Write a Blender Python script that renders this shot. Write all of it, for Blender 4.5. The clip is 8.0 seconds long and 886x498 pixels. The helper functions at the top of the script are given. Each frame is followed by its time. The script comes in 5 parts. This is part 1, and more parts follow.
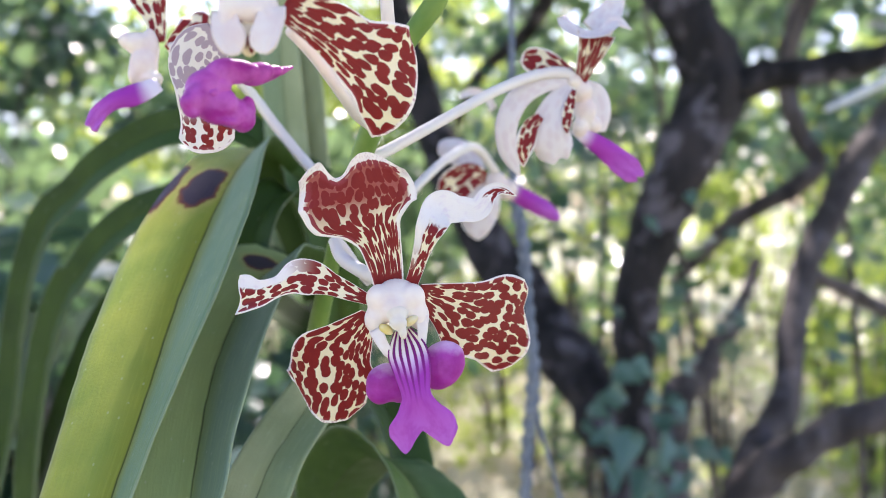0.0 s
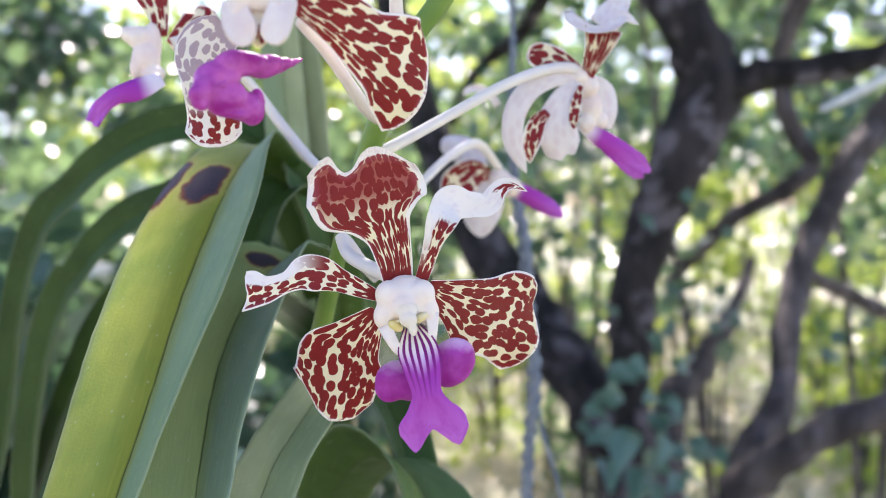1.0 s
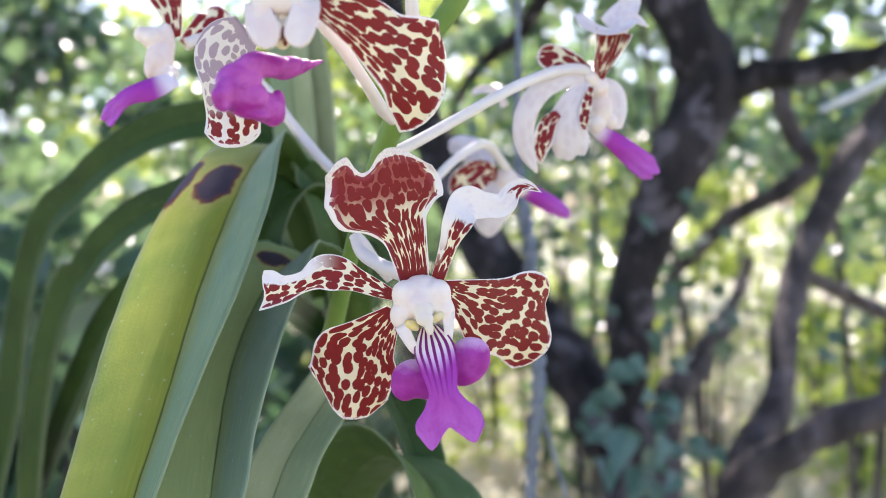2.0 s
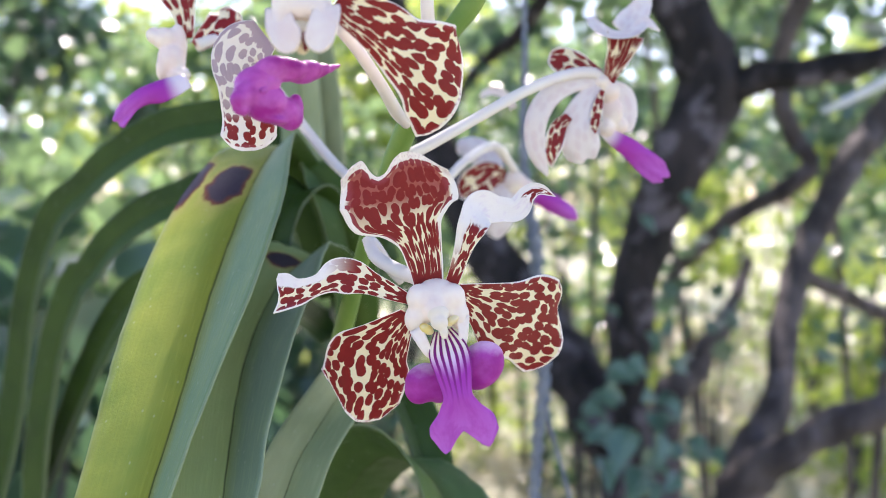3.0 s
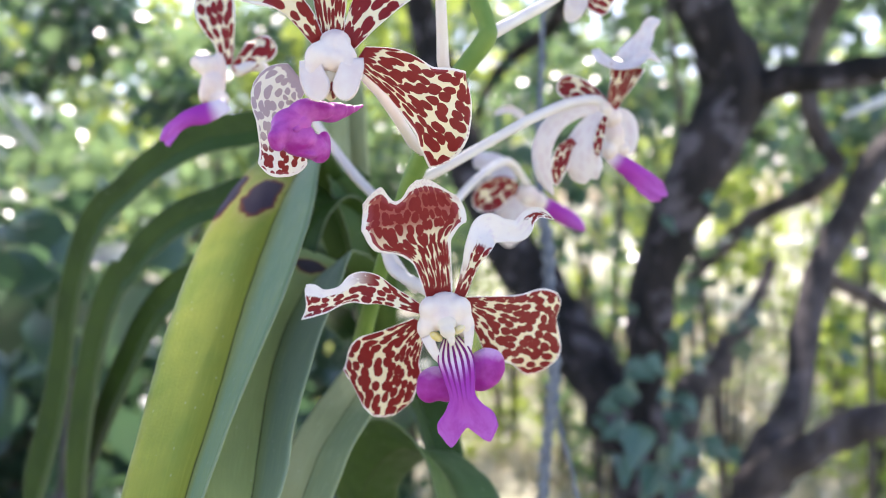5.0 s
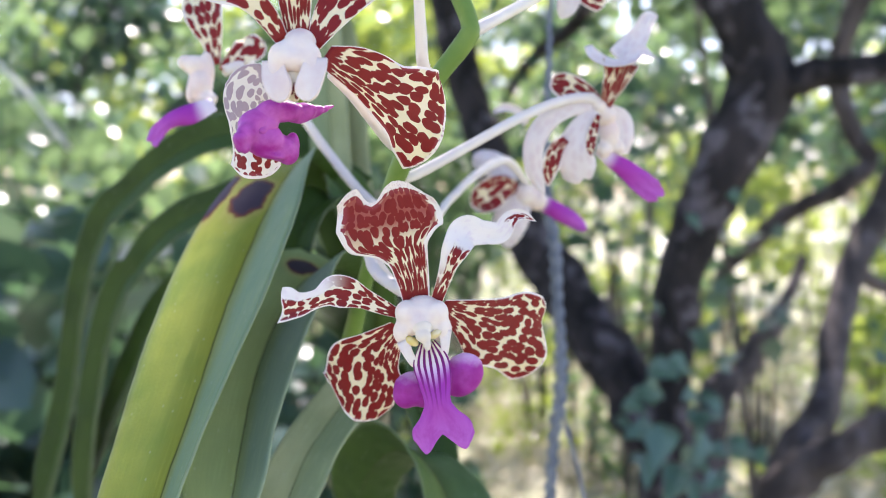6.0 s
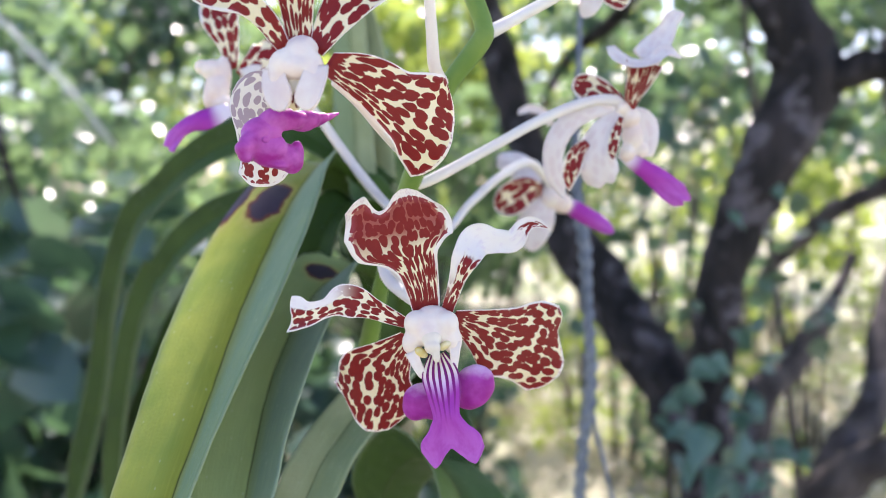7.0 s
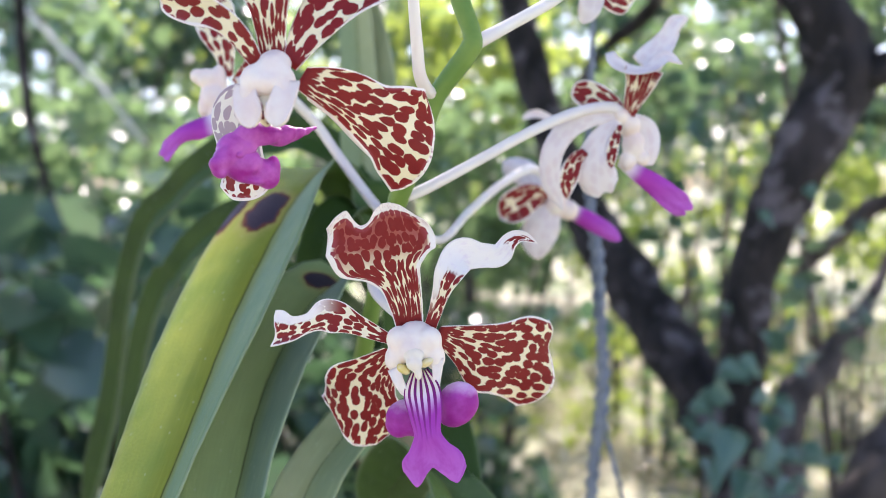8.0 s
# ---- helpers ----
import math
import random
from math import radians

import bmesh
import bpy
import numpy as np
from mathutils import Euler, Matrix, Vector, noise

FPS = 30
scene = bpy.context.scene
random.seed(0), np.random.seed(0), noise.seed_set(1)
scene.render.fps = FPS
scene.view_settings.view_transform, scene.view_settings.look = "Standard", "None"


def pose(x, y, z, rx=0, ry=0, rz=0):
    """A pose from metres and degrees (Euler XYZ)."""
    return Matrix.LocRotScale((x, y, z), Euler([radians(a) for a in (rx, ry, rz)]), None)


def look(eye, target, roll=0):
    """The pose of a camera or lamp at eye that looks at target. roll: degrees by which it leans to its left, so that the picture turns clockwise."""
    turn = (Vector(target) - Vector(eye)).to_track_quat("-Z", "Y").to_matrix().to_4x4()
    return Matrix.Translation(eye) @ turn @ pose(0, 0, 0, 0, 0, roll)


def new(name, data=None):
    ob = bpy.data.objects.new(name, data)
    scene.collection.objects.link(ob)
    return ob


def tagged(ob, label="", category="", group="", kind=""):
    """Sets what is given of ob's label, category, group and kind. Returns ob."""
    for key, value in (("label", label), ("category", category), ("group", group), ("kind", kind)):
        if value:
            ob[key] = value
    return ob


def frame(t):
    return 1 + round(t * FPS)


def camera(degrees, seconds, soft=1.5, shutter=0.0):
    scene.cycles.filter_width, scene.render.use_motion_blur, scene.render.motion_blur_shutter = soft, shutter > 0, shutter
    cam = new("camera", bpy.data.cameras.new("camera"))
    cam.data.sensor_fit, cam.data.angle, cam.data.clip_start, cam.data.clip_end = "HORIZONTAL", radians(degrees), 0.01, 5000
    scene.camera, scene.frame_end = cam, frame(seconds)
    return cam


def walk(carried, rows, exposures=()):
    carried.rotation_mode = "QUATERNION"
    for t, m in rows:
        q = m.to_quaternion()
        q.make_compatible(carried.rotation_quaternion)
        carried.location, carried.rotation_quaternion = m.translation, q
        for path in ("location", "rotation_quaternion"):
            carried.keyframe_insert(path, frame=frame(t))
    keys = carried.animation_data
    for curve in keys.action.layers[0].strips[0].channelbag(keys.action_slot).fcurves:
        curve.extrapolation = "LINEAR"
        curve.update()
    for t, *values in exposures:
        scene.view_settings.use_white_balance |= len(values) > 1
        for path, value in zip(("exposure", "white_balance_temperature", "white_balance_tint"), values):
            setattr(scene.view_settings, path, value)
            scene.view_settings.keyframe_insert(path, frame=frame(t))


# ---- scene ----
cam = camera(55.7, 8.0, soft=0.9)
cam.data.dof.use_dof = True
cam.data.dof.focus_distance = 0.184
cam.data.dof.aperture_fstop = 12.3
PATH = [
    (0, 0.00000, -0.00000, 1.50000, 87.500, 1.200, -0.000),
    (0.5, -0.00137, -0.00082, 1.49981, 87.505, 1.221, -0.205),
    (1, -0.00352, 0.00238, 1.49904, 87.499, 1.189, -0.441),
    (1.5, -0.00580, 0.00099, 1.49928, 87.467, 1.107, -0.557),
    (3, -0.01099, 0.00044, 1.50071, 87.303, 0.698, -0.732),
    (3.5, -0.01331, -0.00878, 1.50358, 87.229, 0.435, -0.668),
    (4, -0.01447, -0.01636, 1.50475, 87.094, 0.144, -0.435),
    (5.5, -0.00091, -0.02221, 1.50854, 86.672, -0.202, 2.005),
    (6, 0.00495, -0.01707, 1.50886, 86.540, -0.143, 3.081),
    (6.5, 0.00688, -0.01493, 1.51029, 86.345, -0.161, 4.504),
    (7, 0.01196, -0.01170, 1.51184, 86.194, -0.065, 5.959),
    (7.5, 0.01552, -0.00985, 1.51357, 86.090, -0.038, 7.173),
    (8, 0.02271, -0.00661, 1.51585, 85.924, -0.051, 8.224),
]
walk(cam, [(t, pose(x, y, z, rx, ry, rz)) for t, x, y, z, rx, ry, rz in PATH], exposures=[(0.0, 1.54, 6200, 24), (8.0, 1.54, 6200, 24)])

# ---- light: sky and a sun behind the trees ----
SUN_EL, SUN_AZ = 54.0, 6.0
world = bpy.data.worlds.new("sky")
scene.world = world
world.use_nodes = True
wn = world.node_tree
sky = wn.nodes.new("ShaderNodeTexSky")
sky.sky_type, sky.sun_disc = "NISHITA", False
sky.sun_elevation, sky.sun_rotation = radians(SUN_EL), radians(SUN_AZ)
sky.air_density, sky.dust_density, sky.ozone_density = 1.0, 2.0, 1.0
wn.nodes["Background"].inputs["Strength"].default_value = 0.15
wn.links.new(sky.outputs["Color"], wn.nodes["Background"].inputs["Color"])
sun_dir = Vector((math.sin(radians(SUN_AZ)) * math.cos(radians(SUN_EL)), math.cos(radians(SUN_AZ)) * math.cos(radians(SUN_EL)), math.sin(radians(SUN_EL))))
sun = new("sun", bpy.data.lights.new("sun", "SUN"))
sun.data.energy, sun.data.angle, sun.data.color = 4.5, radians(0.5), (1.0, 0.93, 0.82)
sun.matrix_world = look(sun_dir * 50, (0, 0, 0))

# ---- materials ----


def node(nt, kind, props=None, **ins):
    """A shader node; inputs take a value or another node's socket."""
    nd = nt.nodes.new("ShaderNode" + kind)
    for k, v in (props or {}).items():
        setattr(nd, k, v)
    for k, v in ins.items():
        key = int(k[1:]) if k[0] == "i" and k[1:].isdigit() else k.replace("_", " ")
        if isinstance(v, bpy.types.NodeSocket):
            nt.links.new(v, nd.inputs[key])
        else:
            nd.inputs[key].default_value = v
    return nd


def fresh(name):
    m = bpy.data.materials.new(name)
    m.use_nodes = True
    nt = m.node_tree
    nt.nodes.clear()
    return m, nt


def math_(nt, op, a, b=0.0, c=0.0):
    return node(nt, "Math", {"operation": op}, i0=a, i1=b, i2=c).outputs[0]


def mix_(nt, fac, a, b):
    def col(v):
        return v if isinstance(v, bpy.types.NodeSocket) else (*v, 1.0)
    nd = node(nt, "Mix", {"data_type": "RGBA"}, i0=fac, i6=col(a), i7=col(b))
    return nd.outputs[2]


def ramp_(nt, v, lo, hi):
    return node(nt, "MapRange", {"interpolation_type": "SMOOTHSTEP"}, i0=v, i1=lo, i2=hi, i3=0.0, i4=1.0).outputs[0]


def uv_(nt, layer):
    return node(nt, "UVMap", {"uv_map": layer}).outputs[0]


def noise_(nt, vec, scale, detail=3.0, rough=0.55):
    return node(nt, "TexNoise", {}, Vector=vec, Scale=scale, Detail=detail, Roughness=rough).outputs[0]


def finish(nt, m, color, rough=0.5, translucent=0.0, tcolor=None, bump=None, strength=0.2, dist=0.0005, spec=0.5, sheen=0.0, subsurf=0.0, coat=0.0):
    b = node(nt, "BsdfPrincipled")
    sockets = (("Base Color", color), ("Roughness", rough), ("Specular IOR Level", spec), ("Sheen Weight", sheen), ("Subsurface Weight", subsurf), ("Coat Weight", coat))
    for key, v in sockets:
        if isinstance(v, bpy.types.NodeSocket):
            nt.links.new(v, b.inputs[key])
        elif isinstance(v, tuple):
            b.inputs[key].default_value = (*v, 1.0)
        else:
            b.inputs[key].default_value = v
    b.inputs["Subsurface Radius"].default_value = (1.0, 0.6, 0.5)
    b.inputs["Subsurface Scale"].default_value = 0.0015
    if bump is not None:
        bp = node(nt, "Bump", {}, Strength=strength, Distance=dist, Height=bump)
        nt.links.new(bp.outputs[0], b.inputs["Normal"])
    shader = b.outputs[0]
    if translucent:
        tr = node(nt, "BsdfTranslucent")
        tc = tcolor if tcolor is not None else color
        if isinstance(tc, bpy.types.NodeSocket):
            nt.links.new(tc, tr.inputs[0])
        else:
            tr.inputs[0].default_value = (*tc, 1.0)
        mx = node(nt, "MixShader", {}, Fac=translucent)
        nt.links.new(shader, mx.inputs[1])
        nt.links.new(tr.outputs[0], mx.inputs[2])
        shader = mx.outputs[0]
    out = node(nt, "OutputMaterial")
    nt.links.new(shader, out.inputs[0])
    return m


RED, CREAM, WHITE = (0.180, 0.007, 0.009), (0.80, 0.69, 0.42), (0.85, 0.79, 0.73)


def petal_front(name, reach=0.45, margin=0.8, white_from=2.0, again=2.0, bare=None, throat=0.07, veil=0.0, ground=CREAM, dull=0.0, speckle=0.0):
    """Cream petal with rounded dark red blotches in lanes that fan out from the claw, and a white rim with lilac specks."""
    m, nt = fresh(name)
    spot, edge, frac = uv_(nt, "spot"), uv_(nt, "edge"), uv_(nt, "uv")
    warp = node(nt, "TexNoise", {}, Vector=spot, Scale=0.6, Detail=1.0).outputs[1]
    sub = node(nt, "VectorMath", {"operation": "SUBTRACT"}, i0=warp, i1=(0.5, 0.5, 0.5)).outputs[0]
    co = node(nt, "VectorMath", {"operation": "ADD"}, i0=spot, i1=node(nt, "VectorMath", {"operation": "SCALE"}, i0=sub, Scale=0.6).outputs[0]).outputs[0]
    along = node(nt, "SeparateXYZ", {}, i0=frac)
    big = noise_(nt, spot, 0.5, 2.0)
    cells = node(nt, "TexVoronoi", {"feature": "SMOOTH_F1", "voronoi_dimensions": "2D"}, Vector=co, Scale=1.0, Randomness=0.66, Smoothness=0.10).outputs["Distance"]
    size = math_(nt, "ADD", reach, math_(nt, "MULTIPLY", math_(nt, "SUBTRACT", big, 0.5), 0.30))
    wavy = math_(nt, "MULTIPLY", math_(nt, "SUBTRACT", noise_(nt, spot, 2.4, 1.0), 0.5), 0.16)
    blot = math_(nt, "SUBTRACT", math_(nt, "ADD", cells, wavy), size)
    mask = math_(nt, "SUBTRACT", 1.0, ramp_(nt, blot, -0.015, 0.05))
    teeth = math_(nt, "ADD", along.outputs[1], math_(nt, "MULTIPLY", math_(nt, "SUBTRACT", node(nt, "TexNoise", {"noise_dimensions": "2D"}, Vector=node(nt, "Mapping", {}, Vector=frac, Scale=(9.0, 1.0, 1.0)).outputs[0], Scale=1.0).outputs[0], 0.5), 0.16))
    mask = math_(nt, "MAXIMUM", mask, math_(nt, "SUBTRACT", 1.0, ramp_(nt, teeth, throat, throat + 0.02)))
    fade = math_(nt, "ADD", along.outputs[1], math_(nt, "MULTIPLY", math_(nt, "SUBTRACT", big, 0.5), 0.12))
    gone = math_(nt, "MULTIPLY", ramp_(nt, fade, white_from, white_from + 0.03), math_(nt, "SUBTRACT", 1.0, ramp_(nt, fade, again, again + 0.04)))
    mask = math_(nt, "MULTIPLY", mask, math_(nt, "SUBTRACT", 1.0, gone))
    white = ramp_(nt, along.outputs[1], white_from - 0.08, white_from + 0.05)
    if bare:
        u0, v0, way = bare
        reach_u = math_(nt, "ADD", math_(nt, "MULTIPLY", math_(nt, "SUBTRACT", along.outputs[0], u0), way), math_(nt, "MULTIPLY", math_(nt, "SUBTRACT", noise_(nt, spot, 0.9), 0.5), 0.25))
        sheet = math_(nt, "MULTIPLY", ramp_(nt, reach_u, -0.03, 0.04), ramp_(nt, along.outputs[1], v0 - 0.1, v0 + 0.1))
        mask = math_(nt, "MULTIPLY", mask, math_(nt, "SUBTRACT", 1.0, sheet))
        white = math_(nt, "MAXIMUM", white, sheet)
    sep = node(nt, "SeparateXYZ", {}, i0=edge)
    claw = math_(nt, "ADD", 0.22, math_(nt, "MULTIPLY", ramp_(nt, along.outputs[1], 0.25, 0.6), 0.78))
    wob = math_(nt, "ADD", math_(nt, "DIVIDE", sep.outputs[0], claw), math_(nt, "MULTIPLY", math_(nt, "SUBTRACT", noise_(nt, spot, 1.1, 2.0, 0.6), 0.5), margin * 0.9))
    inner = math_(nt, "MULTIPLY", ramp_(nt, wob, margin * 0.7, margin * 1.5), math_(nt, "SUBTRACT", 1.0, white))
    mask = math_(nt, "MULTIPLY", mask, ramp_(nt, wob, margin * 0.85, margin * 1.0))
    base = mix_(nt, inner, WHITE, mix_(nt, noise_(nt, frac, 4.0), ground, (0.84, 0.78, 0.60)))
    if veil:
        base = mix_(nt, math_(nt, "MULTIPLY", math_(nt, "MULTIPLY", ramp_(nt, fade, 0.48, 0.72), veil), ramp_(nt, wob, margin, margin * 1.5)), base, (0.30, 0.025, 0.024))
    lilac = ramp_(nt, noise_(nt, spot, 0.7), 0.5, 0.75)
    base = mix_(nt, math_(nt, "MULTIPLY", lilac, math_(nt, "SUBTRACT", 0.34, math_(nt, "MULTIPLY", inner, 0.3))), base, (0.62, 0.46, 0.60))
    if speckle:
        dots = math_(nt, "SUBTRACT", 1.0, ramp_(nt, node(nt, "TexVoronoi", {"voronoi_dimensions": "2D"}, Vector=spot, Scale=2.2).outputs["Distance"], 0.10, 0.34))
        dots = math_(nt, "MULTIPLY", math_(nt, "MULTIPLY", dots, ramp_(nt, along.outputs[1], 0.78, 0.92)), math_(nt, "MULTIPLY", speckle, math_(nt, "SUBTRACT", 1.0, inner)))
        base = mix_(nt, dots, base, (0.40, 0.13, 0.20))
    red = mix_(nt, noise_(nt, spot, 0.8), RED, (0.245, 0.018, 0.015))
    rim = math_(nt, "SUBTRACT", 1.0, ramp_(nt, wob, margin, margin * 2.2))
    red = mix_(nt, math_(nt, "MULTIPLY", rim, 0.35), red, (0.40, 0.10, 0.13))
    if dull:
        red = mix_(nt, math_(nt, "MULTIPLY", math_(nt, "SUBTRACT", 1.0, ramp_(nt, along.outputs[1], 0.6, 0.8)), dull), red, (0.46, 0.38, 0.41))
    col = mix_(nt, mask, base, red)
    vein = math_(nt, "SINE", math_(nt, "MULTIPLY", along.outputs[0], 90.0))
    h = math_(nt, "ADD", math_(nt, "MULTIPLY", vein, 0.2), math_(nt, "ADD", noise_(nt, frac, 60.0), math_(nt, "MULTIPLY", mask, 0.4)))
    return finish(nt, m, col, 0.44, 0.16, col, h, 0.3, 0.0002, 0.25)


def petal_back(name, tone=(0.82, 0.76, 0.70), faint=0.14):
    m, nt = fresh(name)
    spot, frac = uv_(nt, "spot"), uv_(nt, "uv")
    f1 = node(nt, "TexVoronoi", {"voronoi_dimensions": "2D"}, Vector=spot, Scale=1.0).outputs["Distance"]
    mask = math_(nt, "MULTIPLY", math_(nt, "SUBTRACT", 1.0, ramp_(nt, f1, 0.2, 0.5)), faint)
    base = mix_(nt, noise_(nt, frac, 3.0), tone, (0.74, 0.67, 0.69))
    col = mix_(nt, mask, base, (0.45, 0.2, 0.26))
    vein = math_(nt, "SINE", math_(nt, "MULTIPLY", node(nt, "SeparateXYZ", {}, i0=frac).outputs[0], 70.0))
    h = math_(nt, "ADD", math_(nt, "MULTIPLY", vein, 0.3), noise_(nt, frac, 50.0))
    return finish(nt, m, col, 0.5, 0.2, col, h, 0.2, 0.0002, 0.25)


def lip_skin(name, stripes=True):
    """Magenta velvet lip with pale and dark streaks running down from its throat."""
    m, nt = fresh(name)
    frac = uv_(nt, "uv")
    sp = node(nt, "SeparateXYZ", {}, i0=frac)
    col = mix_(nt, ramp_(nt, sp.outputs[1], 0.35, 1.0), (0.37, 0.035, 0.36), (0.47, 0.12, 0.53))
    col = mix_(nt, math_(nt, "MULTIPLY", ramp_(nt, noise_(nt, frac, 5.0), 0.4, 0.7), 0.6), col, (0.34, 0.035, 0.34))
    if stripes:
        wav = math_(nt, "ADD", sp.outputs[0], math_(nt, "MULTIPLY", math_(nt, "SUBTRACT", noise_(nt, frac, 3.0), 0.5), 0.06))
        s = math_(nt, "SINE", math_(nt, "ADD", math_(nt, "MULTIPLY", wav, 38.0), 1.2))
        off = math_(nt, "ABSOLUTE", math_(nt, "SUBTRACT", sp.outputs[0], 0.5))
        length = math_(nt, "SUBTRACT", sp.outputs[1], math_(nt, "MULTIPLY", math_(nt, "SUBTRACT", 0.5, off), 0.25))
        top = math_(nt, "SUBTRACT", 1.0, ramp_(nt, length, 0.12, 0.34))
        pale = mix_(nt, ramp_(nt, sp.outputs[1], 0.12, 0.34), (0.84, 0.74, 0.60), (0.74, 0.52, 0.72))
        dark = mix_(nt, ramp_(nt, sp.outputs[1], 0.14, 0.34), (0.20, 0.010, 0.012), (0.22, 0.010, 0.12))
        col = mix_(nt, top, col, mix_(nt, ramp_(nt, s, -0.2, 0.25), pale, dark))
        mid = math_(nt, "MULTIPLY", ramp_(nt, s, 0.15, 0.75), math_(nt, "SUBTRACT", 1.0, ramp_(nt, length, 0.26, 0.56)))
        col = mix_(nt, math_(nt, "MULTIPLY", mid, 0.9), col, (0.20, 0.010, 0.16))
    else:
        col = mix_(nt, math_(nt, "SUBTRACT", 1.0, ramp_(nt, sp.outputs[1], 0.10, 0.30)), col, (0.80, 0.70, 0.74))
    h = math_(nt, "ADD", noise_(nt, frac, 45.0), math_(nt, "MULTIPLY", math_(nt, "SINE", math_(nt, "MULTIPLY", sp.outputs[0], 60.0)), 0.3))
    return finish(nt, m, col, 0.5, 0.12, col, h, 0.25, 0.0002, 0.25)


def lobe_skin(name):
    """Deep magenta lobe, paler and whitish where its upper edge meets the throat."""
    m, nt = fresh(name)
    tc = node(nt, "TexCoord")
    z = node(nt, "SeparateXYZ", {}, i0=tc.outputs["Generated"]).outputs[2]
    col = mix_(nt, ramp_(nt, noise_(nt, tc.outputs["Object"], 190.0, 4.0), 0.3, 0.7), (0.31, 0.012, 0.25), (0.42, 0.05, 0.38))
    zz = math_(nt, "ADD", z, math_(nt, "MULTIPLY", math_(nt, "SUBTRACT", noise_(nt, tc.outputs["Object"], 350.0), 0.5), 0.3))
    col = mix_(nt, math_(nt, "MULTIPLY", ramp_(nt, zz, 0.70, 1.0), 0.7), col, (0.78, 0.55, 0.74))
    return finish(nt, m, col, 0.45, 0.1, col, noise_(nt, tc.outputs["Object"], 1300.0), 0.2, 0.0003, 0.35)


def plain_skin(name, a, b, scale, rough=0.5, translucent=0.1, bump=0.2, dist=0.0003, spec=0.4):
    m, nt = fresh(name)
    co = node(nt, "TexCoord").outputs["Object"]
    n = noise_(nt, co, scale, 4.0)
    col = mix_(nt, ramp_(nt, n, 0.3, 0.7), a, b)
    return finish(nt, m, col, rough, translucent, col, noise_(nt, co, scale * 7, 3.0), bump, dist, spec)


def leaf_skin(name, a, b, crease_shade, burns=(), rough=0.44, sky_sheen=(0.13, 0.21, 0.13)):
    """Leathery strap leaf: fine veins along its length, paler scuffs, and burnt patches (u, v, half width, half
    length). Sky sheen on one half and shade along the crease are put into the colour.
    """
    m, nt = fresh(name)
    frac, sizes = uv_(nt, "uv"), uv_(nt, "spot")
    sp = node(nt, "SeparateXYZ", {}, i0=frac)
    cross = math_(nt, "ABSOLUTE", math_(nt, "SUBTRACT", sp.outputs[0], 0.5))
    stretched = node(nt, "Mapping", {}, Vector=sizes, Scale=(3.0, 0.25, 1.0)).outputs[0]
    col = mix_(nt, ramp_(nt, noise_(nt, sizes, 0.25, 3.0), 0.3, 0.7), a, b)
    # one half tinted with the sky's reflection, painted into the leaf colour
    col = mix_(nt, math_(nt, "SUBTRACT", 0.75, math_(nt, "MULTIPLY", ramp_(nt, sp.outputs[0], 0.47, 0.51), 0.75)), col, sky_sheen)
    # shading towards the crease, painted as a deeper colour
    col = mix_(nt, math_(nt, "MULTIPLY", math_(nt, "SUBTRACT", 1.0, ramp_(nt, cross, 0.0, 0.2)), 0.6), col, crease_shade)
    # thin dark line: the groove's shadow painted along the fold
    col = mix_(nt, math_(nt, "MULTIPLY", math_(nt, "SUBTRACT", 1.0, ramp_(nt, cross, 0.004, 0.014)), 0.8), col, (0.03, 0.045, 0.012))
    fibre = noise_(nt, stretched, 2.2, 4.0)
    col = mix_(nt, math_(nt, "MULTIPLY", ramp_(nt, fibre, 0.45, 0.75), 0.14), col, tuple(min(1.0, c * 1.5) for c in b))
    scuff = ramp_(nt, noise_(nt, sizes, 1.7, 5.0, 0.7), 0.66, 0.74)
    col = mix_(nt, math_(nt, "MULTIPLY", scuff, 0.5), col, (0.42, 0.45, 0.34))
    speck = math_(nt, "SUBTRACT", 1.0, ramp_(nt, node(nt, "TexVoronoi", {"voronoi_dimensions": "2D"}, Vector=sizes, Scale=0.55).outputs["Distance"], 0.02, 0.045))
    col = mix_(nt, math_(nt, "MULTIPLY", speck, 0.25), col, (0.5, 0.52, 0.4))
    col = mix_(nt, math_(nt, "MULTIPLY", ramp_(nt, cross, 0.478, 0.492), 0.2), col, (0.46, 0.50, 0.36))
    wob = math_(nt, "MULTIPLY", math_(nt, "SUBTRACT", noise_(nt, sizes, 0.9, 3.0), 0.5), 0.9)
    for u, v, ru, rv in burns:
        du = math_(nt, "DIVIDE", math_(nt, "SUBTRACT", sp.outputs[0], u), ru)
        dv = math_(nt, "DIVIDE", math_(nt, "SUBTRACT", sp.outputs[1], v), rv)
        d = math_(nt, "ADD", math_(nt, "SQRT", math_(nt, "ADD", math_(nt, "MULTIPLY", du, du), math_(nt, "MULTIPLY", dv, dv))), wob)
        halo = math_(nt, "SUBTRACT", 1.0, ramp_(nt, d, 0.95, 1.5))
        col = mix_(nt, math_(nt, "MULTIPLY", halo, 0.5), col, (0.40, 0.33, 0.10))
        ring = math_(nt, "SUBTRACT", 1.0, ramp_(nt, d, 0.9, 1.05))
        col = mix_(nt, ring, col, (0.13, 0.035, 0.02))
        core = math_(nt, "SUBTRACT", 1.0, ramp_(nt, d, 0.7, 0.92))
        col = mix_(nt, core, col, (0.035, 0.026, 0.045))
    vein = math_(nt, "SINE", math_(nt, "MULTIPLY", sp.outputs[0], 150.0))
    h = math_(nt, "ADD", math_(nt, "MULTIPLY", vein, 0.06), math_(nt, "ADD", fibre, noise_(nt, sizes, 6.0, 3.0)))
